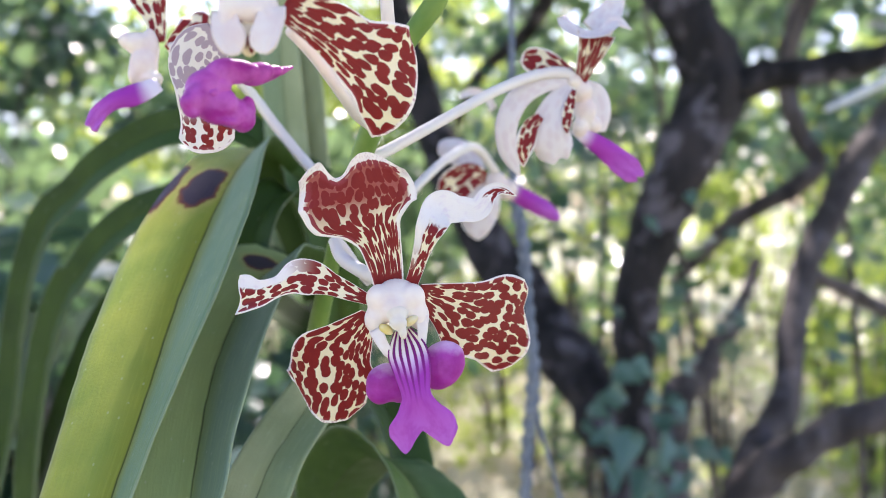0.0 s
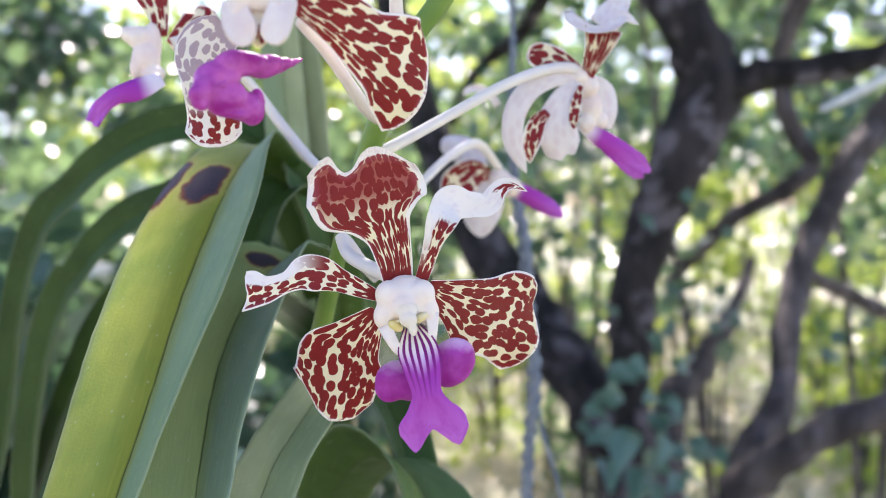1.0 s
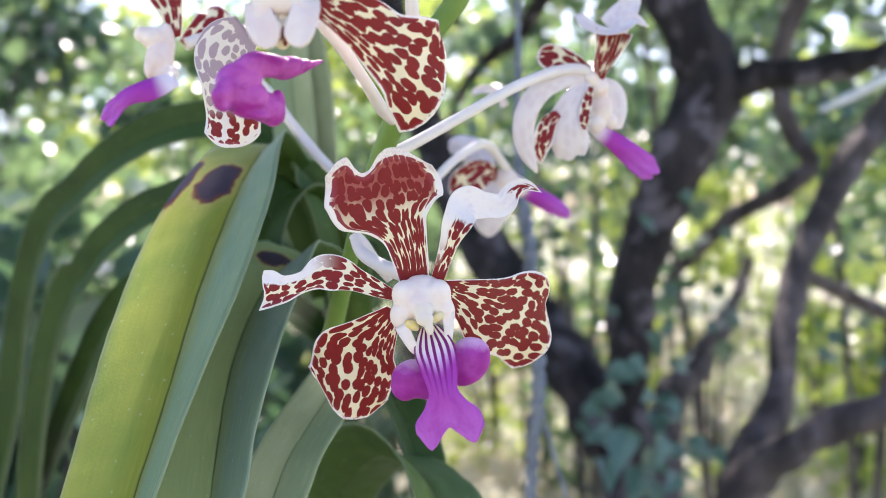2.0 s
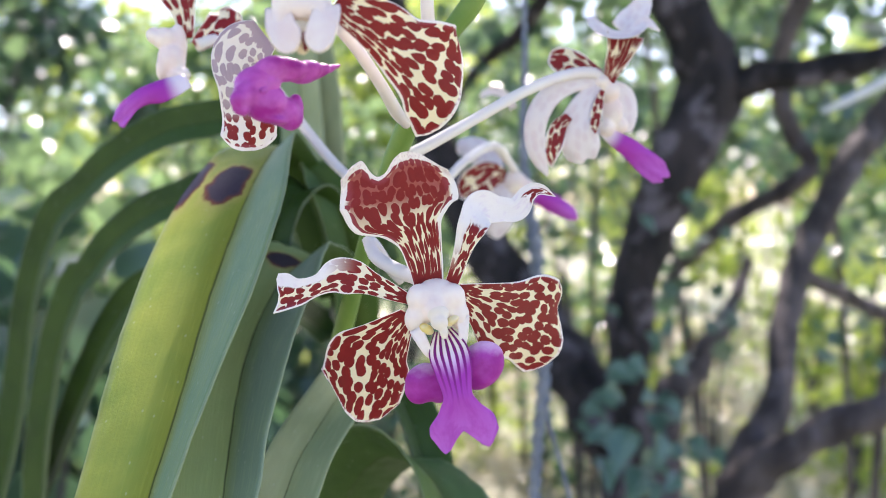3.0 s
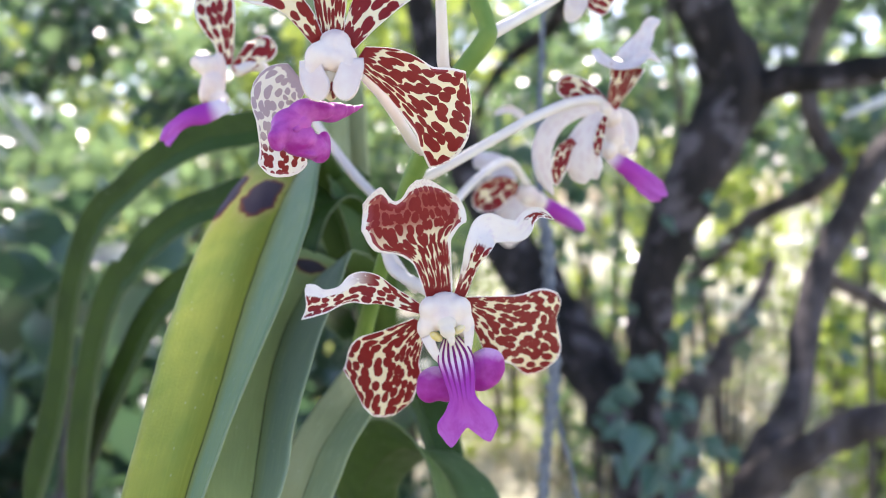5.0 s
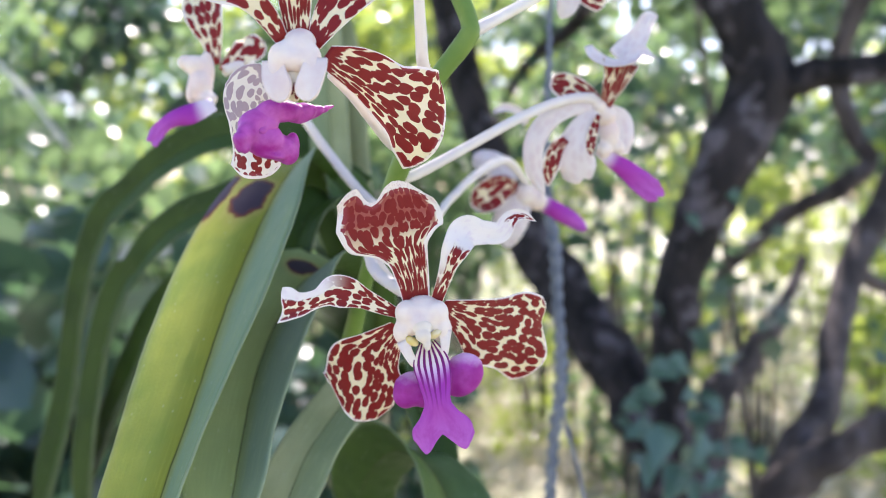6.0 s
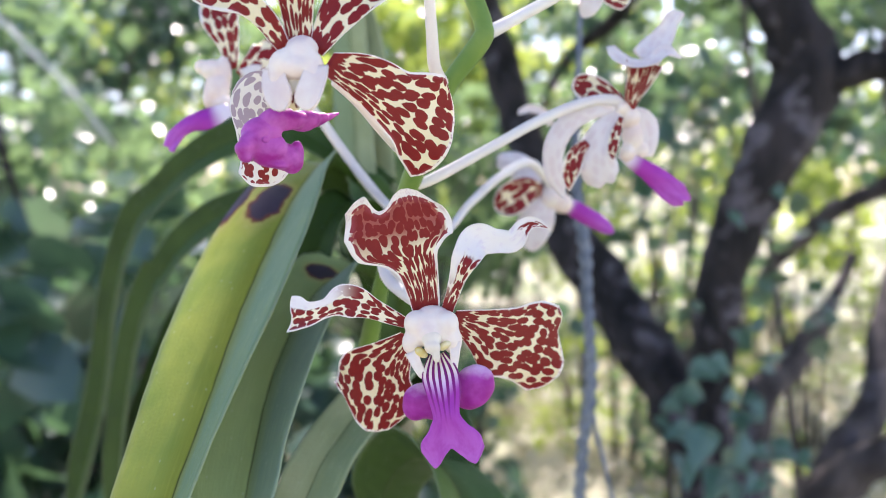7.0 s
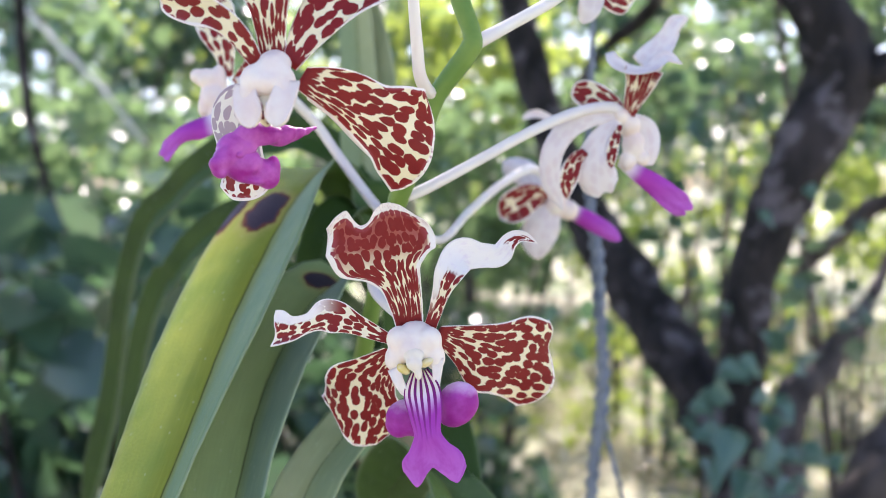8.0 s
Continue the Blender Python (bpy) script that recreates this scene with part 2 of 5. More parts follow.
    rg = math_(nt, "ADD", rough, math_(nt, "MULTIPLY", noise_(nt, sizes, 1.1), 0.15))
    return finish(nt, m, col, rg, 0.09, col, h, 0.3, 0.0005, 0.18)


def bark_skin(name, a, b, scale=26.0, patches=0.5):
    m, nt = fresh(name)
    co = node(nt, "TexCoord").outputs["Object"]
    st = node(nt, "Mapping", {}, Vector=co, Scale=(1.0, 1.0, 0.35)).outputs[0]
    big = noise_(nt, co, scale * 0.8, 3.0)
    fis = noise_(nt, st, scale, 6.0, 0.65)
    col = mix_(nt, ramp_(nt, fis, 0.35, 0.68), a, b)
    # lilac-grey patches: bark mottling plus sky highlights painted into the colour
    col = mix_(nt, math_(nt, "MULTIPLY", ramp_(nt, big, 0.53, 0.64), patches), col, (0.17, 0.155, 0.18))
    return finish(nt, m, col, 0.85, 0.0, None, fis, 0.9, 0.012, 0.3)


def foliage_skin(name, a, b, tr, rough=0.26, t=0.45):
    """Thin tree leaf: each one its own green, light shines through."""
    m, nt = fresh(name)
    r = node(nt, "NewGeometry").outputs["Random Per Island"]
    col = mix_(nt, r, a, b)
    tcol = mix_(nt, r, tr, tuple(c * 0.7 for c in tr))
    return finish(nt, m, col, rough, t, tcol, None, spec=1.0)


M_FRONT = petal_front("orchid_petal_face", 0.495, 0.55, speckle=0.6)
M_DENSE = petal_front("orchid_sepal_face", 0.51, 1.4, throat=0.10, veil=0.92, speckle=0.3)
M_STREAK = petal_front("orchid_petal_streaked", 0.44, 0.5)
M_SIDE = petal_front("orchid_petal_side", 0.48, 0.35, bare=(0.66, 0.48, 1.0), ground=(0.84, 0.76, 0.56))
M_CURLED = petal_front("orchid_petal_curled", 0.50, 0.25, 0.36, 0.78, bare=(0.34, 0.16, -1.0))
M_FLUTED = petal_front("orchid_petal_fluted", 0.50, 0.2)
M_BACK = petal_back("orchid_petal_back")
M_MOTTLED = petal_front("orchid_petal_mottled", 0.42, 0.6, ground=(0.80, 0.75, 0.74), dull=0.85)
M_LIP = lip_skin("orchid_lip")
M_LIPSIDE = lip_skin("orchid_lip_side", False)
M_EAR = plain_skin("orchid_lip_lobe_skin", (0.31, 0.009, 0.24), (0.50, 0.10, 0.45), 190.0, 0.42, 0.1)
M_LOBE = lobe_skin("orchid_lip_rounded_lobe")
M_COLUMN = plain_skin("orchid_column_skin", (0.88, 0.79, 0.69), (0.80, 0.65, 0.58), 150.0, 0.55, 0.14)
M_YELLOW = plain_skin("anther_yellow", (0.72, 0.55, 0.12), (0.80, 0.70, 0.45), 300.0)
M_THROAT = plain_skin("throat_cream", (0.74, 0.58, 0.34), (0.82, 0.72, 0.52), 300.0)
M_FLECK = plain_skin("throat_fleck_red", (0.17, 0.012, 0.014), (0.26, 0.03, 0.02), 300.0)
M_ANTHER = plain_skin("anther_cap_skin", (0.84, 0.78, 0.68), (0.78, 0.69, 0.57), 200.0, 0.5, 0.14)
M_PEDICEL = plain_skin("pedicel_skin", (0.84, 0.80, 0.73), (0.78, 0.71, 0.68), 60.0, 0.5, 0.2)
M_STALK = plain_skin("flower_stalk_skin", (0.11, 0.21, 0.03), (0.17, 0.27, 0.045), 90.0, 0.5, 0.05)
M_L1 = leaf_skin("leaf_yellow_green", (0.20, 0.26, 0.040), (0.30, 0.325, 0.050), (0.17, 0.18, 0.008), ((0.69, 0.468, 0.15, 0.046), (0.99, 0.452, 0.09, 0.06)), sky_sheen=(0.115, 0.21, 0.145))
M_L2 = leaf_skin("leaf_green", (0.055, 0.11, 0.022), (0.09, 0.145, 0.028), (0.045, 0.075, 0.01), sky_sheen=(0.055, 0.11, 0.04))
M_L3 = leaf_skin("leaf_green_with_sky_sheen", (0.27, 0.35, 0.13), (0.33, 0.41, 0.15), (0.24, 0.30, 0.09), ((0.66, 0.41, 0.18, 0.036),), sky_sheen=(0.13, 0.21, 0.165))
M_L5 = leaf_skin("leaf_pale_green", (0.28, 0.32, 0.15), (0.36, 0.39, 0.20), (0.24, 0.28, 0.12), sky_sheen=(0.20, 0.27, 0.13))
M_L4 = leaf_skin("leaf_dark_green", (0.020, 0.048, 0.007), (0.036, 0.072, 0.010), (0.034, 0.07, 0.009), sky_sheen=(0.034, 0.073, 0.012))
M_STEM = plain_skin("stem_skin", (0.14, 0.15, 0.07), (0.26, 0.22, 0.14), 70.0, 0.7, 0.0, 0.4, 0.001)
M_ROPE = plain_skin("rope_fibre", (0.10, 0.12, 0.155), (0.20, 0.225, 0.26), 120.0, 0.8, 0.0, 0.5, 0.0008)
M_TWINE = plain_skin("pale_twine", (0.45, 0.48, 0.50), (0.58, 0.60, 0.60), 90.0, 0.6, 0.0, 0.3, 0.0006)
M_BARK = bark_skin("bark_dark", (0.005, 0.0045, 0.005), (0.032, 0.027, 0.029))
M_BARK2 = bark_skin("bark_grey", (0.030, 0.025, 0.025), (0.105, 0.088, 0.086), 18.0, 0.35)
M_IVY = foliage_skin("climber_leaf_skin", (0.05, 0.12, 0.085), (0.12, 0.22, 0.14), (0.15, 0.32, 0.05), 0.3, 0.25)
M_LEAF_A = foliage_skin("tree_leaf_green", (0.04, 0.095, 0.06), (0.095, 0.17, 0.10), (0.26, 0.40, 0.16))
# next two leaf colours carry shade (blue-green) and backlight (yellow-green) themselves
M_LEAF_B = foliage_skin("tree_leaf_shade_blue_green", (0.024, 0.065, 0.05), (0.062, 0.12, 0.085), (0.11, 0.22, 0.09), 0.28, 0.34)
M_LEAF_C = foliage_skin("tree_leaf_backlit_yellow_green", (0.10, 0.18, 0.04), (0.17, 0.25, 0.045), (0.56, 0.68, 0.13), 0.26, 0.55)

M_STRAW = foliage_skin("dry_blade", (0.52, 0.49, 0.36), (0.66, 0.62, 0.48), (0.6, 0.56, 0.4), 0.35, 0.35)


def ground_skin():
    m, nt = fresh("dry_grass_ground")
    co = node(nt, "TexCoord").outputs["Object"]
    big = noise_(nt, co, 0.5, 4.0)
    fine = noise_(nt, co, 22.0, 5.0, 0.7)
    col = mix_(nt, ramp_(nt, big, 0.4, 0.65), (0.44, 0.42, 0.32), (0.22, 0.29, 0.14))
    col = mix_(nt, ramp_(nt, fine, 0.4, 0.7), col, (0.44, 0.40, 0.28))
    return finish(nt, m, col, 0.9, 0.0, None, fine, 0.8, 0.03, 0.2)


M_GROUND = ground_skin()

# ---- building helpers ----


def part(name, data, parent=None, label="", material=None):
    ob = new(name, data)
    if material is not None:
        data.materials.append(material)
    if parent is not None:
        ob.parent = parent
    return tagged(ob, label)


def spline(ctrl, n):
    """Catmull-Rom through the rows of ctrl (any number of columns)."""
    c = np.array(ctrl, float)
    c = np.vstack([2 * c[0] - c[1], c, 2 * c[-1] - c[-2]])
    k = len(c) - 3
    t = np.linspace(0, k, n)
    i = np.minimum(t.astype(int), k - 1)
    f = (t - i)[:, None]
    p0, p1, p2, p3 = c[i], c[i + 1], c[i + 2], c[i + 3]
    return 0.5 * (2 * p1 + (p2 - p0) * f + (2 * p0 - 5 * p1 + 4 * p2 - p3) * f ** 2 + (3 * p1 - p0 - 3 * p2 + p3) * f ** 3)


def unit(a):
    return a / (np.linalg.norm(a, axis=-1, keepdims=True) + 1e-12)


def blade(name, ctrl, mats, parent=None, face=(0, -1, 0), across=None, fold=(0, 0), ruffle=(0, 3, 0), cap=(0.8, 2.0), notch=(0.0, 0.0, 0.33), corner=(0.0, 3.0), tip=None, grow=1.0, thick=0.5, nv=34, nu=19, cell=(2.6, 4.4), seed=0.0, rough=0.15, label=""):
    """A petal or leaf that grows along a spine. Rows of ctrl: x, y, z, then in millimetres the half widths to the two sides
    of the growing direction, then in degrees the curl of each side and the roll of the whole about its spine.
    tip: across the end from side to side, how much of its length the blade falls short there."""
    fine = spline([(*p, *r) for p, *r in ctrl], 240)
    fine[:, 3:5] = np.maximum(fine[:, 3:5], 0.05) / 1000
    tv = np.linspace(0, 1, 240)
    seglen = np.linalg.norm(np.diff(fine[:, :3], axis=0), axis=1)
    length = seglen.sum()
    arc = np.concatenate([[0], np.cumsum(seglen)]) / length
    fine = np.stack([np.interp(tv, arc, fine[:, k]) for k in range(fine.shape[1])], 1)
    tang = unit(np.gradient(fine[:, :3], axis=0))
    side = unit(np.cross(tang, np.array(face, float)))
    if across is not None:
        ac = np.array(across, float)
        side = unit(ac - tang * (tang @ ac)[:, None])
    for k in range(1, len(side)):
        if (side[k] * side[k - 1]).sum() < 0:
            side[k] *= -1
    norm = np.cross(side, tang)
    roll = np.radians(fine[:, 7:8])
    side, norm = side * np.cos(roll) + norm * np.sin(roll), norm * np.cos(roll) - side * np.sin(roll)
    s = np.linspace(0, 1, nv)
    v = 1 - (1 - s) ** 1.5
    u = np.linspace(-1, 1, nu)
    U, V = np.meshgrid(u, v)
    short = notch[0] * np.exp(-((U - notch[1]) / notch[2]) ** 2) + corner[0] * np.abs(U) ** corner[1]
    if tip:
        wide = np.linspace(-1.1, 1.1, 221)
        rim = np.convolve(np.pad(np.interp(wide, *zip(*tip)), 8, "edge"), np.hanning(17) / np.hanning(17).sum(), "valid")
        short = np.interp(U, wide, rim)
    Ve = V * (1 - V ** 4 * short)

    def at(col):
        return np.interp(Ve, tv, col)
    S = np.stack([at(fine[:, k]) for k in range(3)], -1)
    A = np.stack([at(side[:, k]) for k in range(3)], -1)
    B = np.stack([at(norm[:, k]) for k in range(3)], -1)
    right = U > 0
    w = np.where(right, at(fine[:, 4]), at(fine[:, 3]))
    e = np.clip((V - cap[0]) / (1 - cap[0]), 0, 1)
    if corner[0] or tip:
        e = e * 0
    w = w * np.maximum((1 - e ** cap[1]) ** (1 / cap[1]), 0.03)
    k = np.radians(np.where(right, at(fine[:, 6]), at(fine[:, 5])))
    k = np.where(np.abs(k) < 0.02, 0.02, k)
    a = np.abs(U)
    x, z = w * np.sin(k * a) / k, w * (1 - np.cos(k * a)) / k
    fo = np.radians(np.where(right, fold[1], fold[0]))
    x, z = x * np.cos(fo) - z * np.sin(fo), x * np.sin(fo) + z * np.cos(fo)
    z = z + ruffle[0] * w * a ** 3 * np.sin(ruffle[1] * V * 6.283 + ruffle[2] + right * 1.7) * np.minimum(V * 2, 1)
    z = z + ruffle[0] * 0.6 * w * V ** 6 * np.sin(U * 5.0 + ruffle[2])
    pts = S + A * (np.sign(U) * x)[..., None] + B * z[..., None]
    wob = np.array([[noise.noise(Vector(pts[i, j]) * 180 + Vector((seed, 0, 0))) for j in range(nu)] for i in range(nv)])
    pts = pts + B * (wob * rough / 1000)[..., None]
    th = thick / 1000 * (1 - 0.6 * a ** 4) * (1 - 0.6 * e ** 4)
    nrm = unit(np.cross(np.gradient(pts, axis=1), np.gradient(pts, axis=0)))
    low = pts - nrm * th[..., None]
    verts = np.concatenate([pts.reshape(-1, 3), low.reshape(-1, 3)])
    n = nv * nu
    quads, mi = [], []
    for i in range(nv - 1):
        for j in range(nu - 1):
            q = (i * nu + j, i * nu + j + 1, (i + 1) * nu + j + 1, (i + 1) * nu + j)
            quads += [q, tuple(n + b for b in reversed(q))]
            mi += [0, 1]
    ring = [j for j in range(nu)] + [i * nu + nu - 1 for i in range(1, nv)] + [(nv - 1) * nu + j for j in range(nu - 2, -1, -1)] + [i * nu for i in range(nv - 2, 0, -1)]
    for p, q in zip(ring, ring[1:] + ring[:1]):
        quads.append((q, p, n + p, n + q))
        mi.append(0)
    me = bpy.data.meshes.new(name)
    me.from_pydata(verts.tolist(), [], quads)
    me.polygons.foreach_set("material_index", mi)
    me.polygons.foreach_set("use_smooth", [True] * len(quads))
    if fold[0] or fold[1]:
        mid = nu // 2
        for ed in me.edges:
            i, j = ed.vertices
            if i % nu == mid and j % nu == mid:
                ed.use_edge_sharp = True
    wmax = fine[:, 3:5].max() * 1000
    edge = np.minimum(w * (1 - a), (1 - V) * length * (1 - short) * 0.8) * 1000
    layers = {
        "uv": (U * 0.5 + 0.5, V),
        "spot": (U * wmax / cell[0] + seed * 3.1, V ** grow * length * 1000 / cell[1] + seed * 1.7),
        "edge": (edge, V),
    }
    loops = np.empty(len(me.loops), int)
    me.loops.foreach_get("vertex_index", loops)
    loops %= n
    for key, (lu, lv) in layers.items():
        me.uv_layers.new(name=key).data.foreach_set("uv", np.stack([lu.ravel()[loops], lv.ravel()[loops]], 1).ravel())
    for mt in mats:
        me.materials.append(mt)
    me.update()
    return part(name, me, parent, label)


def tube_mesh(name, ctrl, sides=12, n=40, bumpy=0.0, scale=30.0, twist=0.0, lobes=0, lobe=0.0, closed=True):
    """A tapered tube along a spine. Rows of ctrl: point, radius in metres."""
    fine = spline([(*p, r) for p, r in ctrl], n)
    P, R = fine[:, :3], np.maximum(fine[:, 3], 1e-4)
    t = unit(np.gradient(P, axis=0))
    ref = np.array([0.31, -0.9, 0.25]) if abs(t[0][1]) < 0.8 else np.array([1.0, 0.1, 0.2])
    a = unit(np.cross(t, ref))
    b = np.cross(t, a)
    ang = np.linspace(0, 2 * np.pi, sides, endpoint=False)
    dist = np.concatenate([[0], np.cumsum(np.linalg.norm(np.diff(P, axis=0), axis=1))])
    G = ang[None, :] + twist * dist[:, None]
    rr = R[:, None] * (1 + lobe * np.cos(lobes * ang)[None, :])
    V = P[:, None] + (a[:, None] * np.cos(G)[..., None] + b[:, None] * np.sin(G)[..., None]) * rr[..., None]
    if bumpy:
        for i in range(n):
            for j in range(sides):
                d = V[i, j] - P[i]
                V[i, j] = P[i] + d * (1 + bumpy * noise.fractal(Vector(V[i, j]) * scale, 1.0, 2.0, 3))
    verts = V.reshape(-1, 3).tolist()
    faces = [(i * sides + j, i * sides + (j + 1) % sides, (i + 1) * sides + (j + 1) % sides, (i + 1) * sides + j) for i in range(n - 1) for j in range(sides)]
    if closed:
        verts += [P[0].tolist(), P[-1].tolist()]
        c0, c1, last = n * sides, n * sides + 1, (n - 1) * sides
        faces += [(c0, (j + 1) % sides, j) for j in range(sides)] + [(c1, last + j, last + (j + 1) % sides) for j in range(sides)]
    me = bpy.data.meshes.new(name)
    me.from_pydata(verts, [], faces)
    me.polygons.foreach_set("use_smooth", [True] * len(faces))
    me.update()
    return me


def lumps_mesh(name, balls, rough=0.0):
    """Ellipsoids that grow together: (centre, radii in mm, turn in degrees about y)."""
    bm = bmesh.new()
    for c, r, turn in balls:
        m = Matrix.Translation(c) @ pose(0, 0, 0, 0, turn, 0) @ Matrix.Diagonal((r[0] / 1000, r[1] / 1000, r[2] / 1000, 1))
        bmesh.ops.create_icosphere(bm, subdivisions=3, radius=1.0, matrix=m)
    for v in bm.verts:
        v.co += v.normal * noise.noise(v.co * 260) * rough / 1000
    for f in bm.faces:
        f.smooth = True
    me = bpy.data.meshes.new(name)
    bm.to_mesh(me)
    bm.free()
    return me


def melt(ob, voxel=0.0005, rounds=3):
    """Grow the lumps of a mesh together into one soft skin."""
    r = ob.modifiers.new("join", "REMESH")
    r.mode, r.voxel_size, r.use_smooth_shade = "VOXEL", voxel, True
    s = ob.modifiers.new("soft", "SMOOTH")
    s.factor, s.iterations = 0.5, rounds
    return ob


def leaf_cloud(name, clumps, per, size, mat, seed, droop=0.3, shape=0.45, parent=None, kind="stuff", label=""):
    """Many small folded leaves scattered through clumps: (centre, radii)."""
    rng = np.random.default_rng(seed)
    out, faces = [], []
    prof = np.array([(0, 0, 0), (shape, 0.35, 0.10), (0, 0.4, 0.0), (-shape, 0.35, 0.10), (shape * 0.75, 0.7, 0.06), (0, 0.72, -0.02), (-shape * 0.75, 0.7, 0.06), (0, 1.0, -0.08)])
    quad = [(0, 1, 2), (0, 2, 3), (1, 4, 5, 2), (2, 5, 6, 3), (4, 7, 5), (5, 7, 6)]
    for c, r in clumps:
        k = int(per * rng.uniform(0.75, 1.25))
        d = unit(rng.normal(size=(k, 3)))
        P = np.array(c) + d * (rng.uniform(0.0, 1.0, (k, 1)) ** 0.45) * np.array(r)
        ax = unit(d * 0.6 + rng.normal(size=(k, 3)) * 0.7 + np.array((0, 0, -droop)))
        nn = unit(np.cross(ax, unit(rng.normal(size=(k, 3)) + np.array((0.9, 0, 0.0)))) + np.array((0, 0, 0.6)))
        sx = unit(np.cross(ax, nn))
        nn = np.cross(sx, ax)
        L = size * rng.uniform(0.6, 1.3, (k, 1, 1))
        V = P[:, None] + L * (sx[:, None] * prof[None, :, :1] + ax[:, None] * prof[None, :, 1:2] + nn[:, None] * prof[None, :, 2:3])
        base = len(faces) // 6 * 8
        out.append(V.reshape(-1, 3))
        for i in range(k):
            b = base + i * 8
            faces += [tuple(b + q for q in f) for f in quad]
    me = bpy.data.meshes.new(name)
    me.from_pydata(np.concatenate(out).tolist(), [], faces)
    me.polygons.foreach_set("use_smooth", [True] * len(faces))
    me.materials.append(mat)
    me.update()
    ob = part(name, me, parent, label)
    return tagged(ob, kind=kind)

# ---- ground ----


def build_ground():
    bm = bmesh.new()
    bmesh.ops.create_grid(bm, x_segments=90, y_segments=90, size=1.0)
    for v in bm.verts:
        d = math.hypot(v.co.x, v.co.y)
        v.co *= 4.0 + 900.0 * d ** 6 + 30 * d ** 2
        v.co.z = 0.12 * noise.noise(v.co * 0.35) + 0.03 * noise.noise(v.co * 1.7)
    me = bpy.data.meshes.new("ground")
    bm.to_mesh(me)
    bm.free()
    ob = part("ground", me, None, "dry sunlit grass and leaf litter under the trees", M_GROUND)
    tagged(ob, kind="structure", category="ground")


build_ground()

# ---- the orchid ----
orchid = tagged(new("orchid_plant"), "flowering strap-leaved orchid with spotted white and magenta flowers", "orchid")
orchid.empty_display_size = 0.05
BACK = M_BACK


def flower(column, label="", rounds=3):
    ob = part("flower", lumps_mesh("flower", column, 0.15), orchid, label, M_COLUMN)
    melt(ob, 0.0005, rounds)
    return ob


# main flower, facing the viewer
fa = flower([((-0.0105, 0.1790, 1.4815), (4.6, 4.0, 3.9), 0), ((-0.0138, 0.1775, 1.4820), (3.0, 3.0, 3.2), 0), ((-0.0070, 0.1775, 1.4820), (3.0, 3.0, 3.2), 0), ((-0.0147, 0.1775, 1.4779), (2.5, 2.6, 3.2), 12), ((-0.0058, 0.1775, 1.4785), (2.4, 2.6, 3.4), -10), ((-0.0102, 0.1795, 1.4841), (3.6, 3.0, 2.0), 0), ((-0.0106, 0.1765, 1.4797), (3.4, 2.6, 3.0), 0)],
    label="open white orchid flower with red blotches and magenta lip")
melt(part("anther_cap", lumps_mesh("anther_cap", [((-0.0101, 0.1752, 1.4791), (2.5, 1.6, 2.1), 0), ((-0.0098, 0.1742, 1.4772), (1.9, 1.4, 1.7), 0), ((-0.0089, 0.1740, 1.4752), (0.9, 0.9, 1.5), -8)], 0.2), fa, "cream anther cap", M_ANTHER), 0.0003, 2)
for centre, turn in ((-0.0125, 0.1752, 1.4757), 35), ((-0.0070, 0.1752, 1.4775), -30):
    part("throat_edge", lumps_mesh("throat_edge", [(centre, (1.7, 1.2, 1.0), turn)], 0.3), fa, "yellow throat edge", M_YELLOW)
blade("sepal", [((-0.0119, 0.1806, 1.4843), 3.3, 3.1, 10, 10, 0), ((-0.0124, 0.1798, 1.4892), 4.1, 3.6, 10, 10, 0), ((-0.0136, 0.1790, 1.4939), 4.8, 4.7, 8, 8, 0), ((-0.0146, 0.1783, 1.4970), 7.3, 5.8, 6, 8, 0), ((-0.0151, 0.1780, 1.4987), 11.6, 7.3, 3, 4, 0), ((-0.0157, 0.1776, 1.5010), 13.6, 10.0, 2, 4, 0), ((-0.0161, 0.1770, 1.5038), 14.5, 10.5, 3, 5, 0), ((-0.0171, 0.1762, 1.5085), 13.2, 8.7, 6, 8, 0), ((-0.0180, 0.1758, 1.5128), 11.4, 7.9, 8, 10, 0)],
    (M_DENSE, BACK), fa, ruffle=(0.10, 1.9, 0.4), tip=((-1, 0.116), (-0.85, 0.036), (-0.66, 0.000), (-0.52, 0.098), (-0.42, 0.147), (-0.28, 0.133), (-0.12, 0.044), (0.05, 0.009), (0.3, 0.013), (0.55, 0.044), (0.85, 0.133), (1, 0.196)), seed=1.0, cell=(1.9, 3.1), grow=1.5, nu=49, nv=60)
blade("petal", [((-0.0161, 0.1794, 1.4815), 1.1, 1.1, 0, 0, 0), ((-0.0204, 0.1785, 1.4834), 1.8, 2.0, 10, 10, 0), ((-0.0241, 0.1778, 1.4851), 2.4, 2.6, 10, 5, 0), ((-0.0281, 0.1775, 1.4865), 3.4, 4.0, 10, -10, 0), ((-0.0317, 0.1780, 1.4862), 3.0, 4.4, 10, -25, 0), ((-0.0354, 0.1790, 1.4845), 1.8, 3.0, 15, -40, 0), ((-0.0396, 0.1800, 1.4834), 2.8, 3.1, 20, -35, 0), ((-0.0428, 0.1812, 1.4830), 3.5, 4.4, 20, -15, 0), ((-0.0461, 0.1822, 1.4826), 4.0, 4.4, 15, 10, 0)],
    (M_SIDE, BACK), fa, ruffle=(0.16, 2.4, 1.0), tip=((-1, 0.000), (-0.8, 0.012), (0, 0.057), (0.7, 0.041), (1, 0.057)), seed=2.0, cell=(1.9, 2.6), nu=27, nv=52)
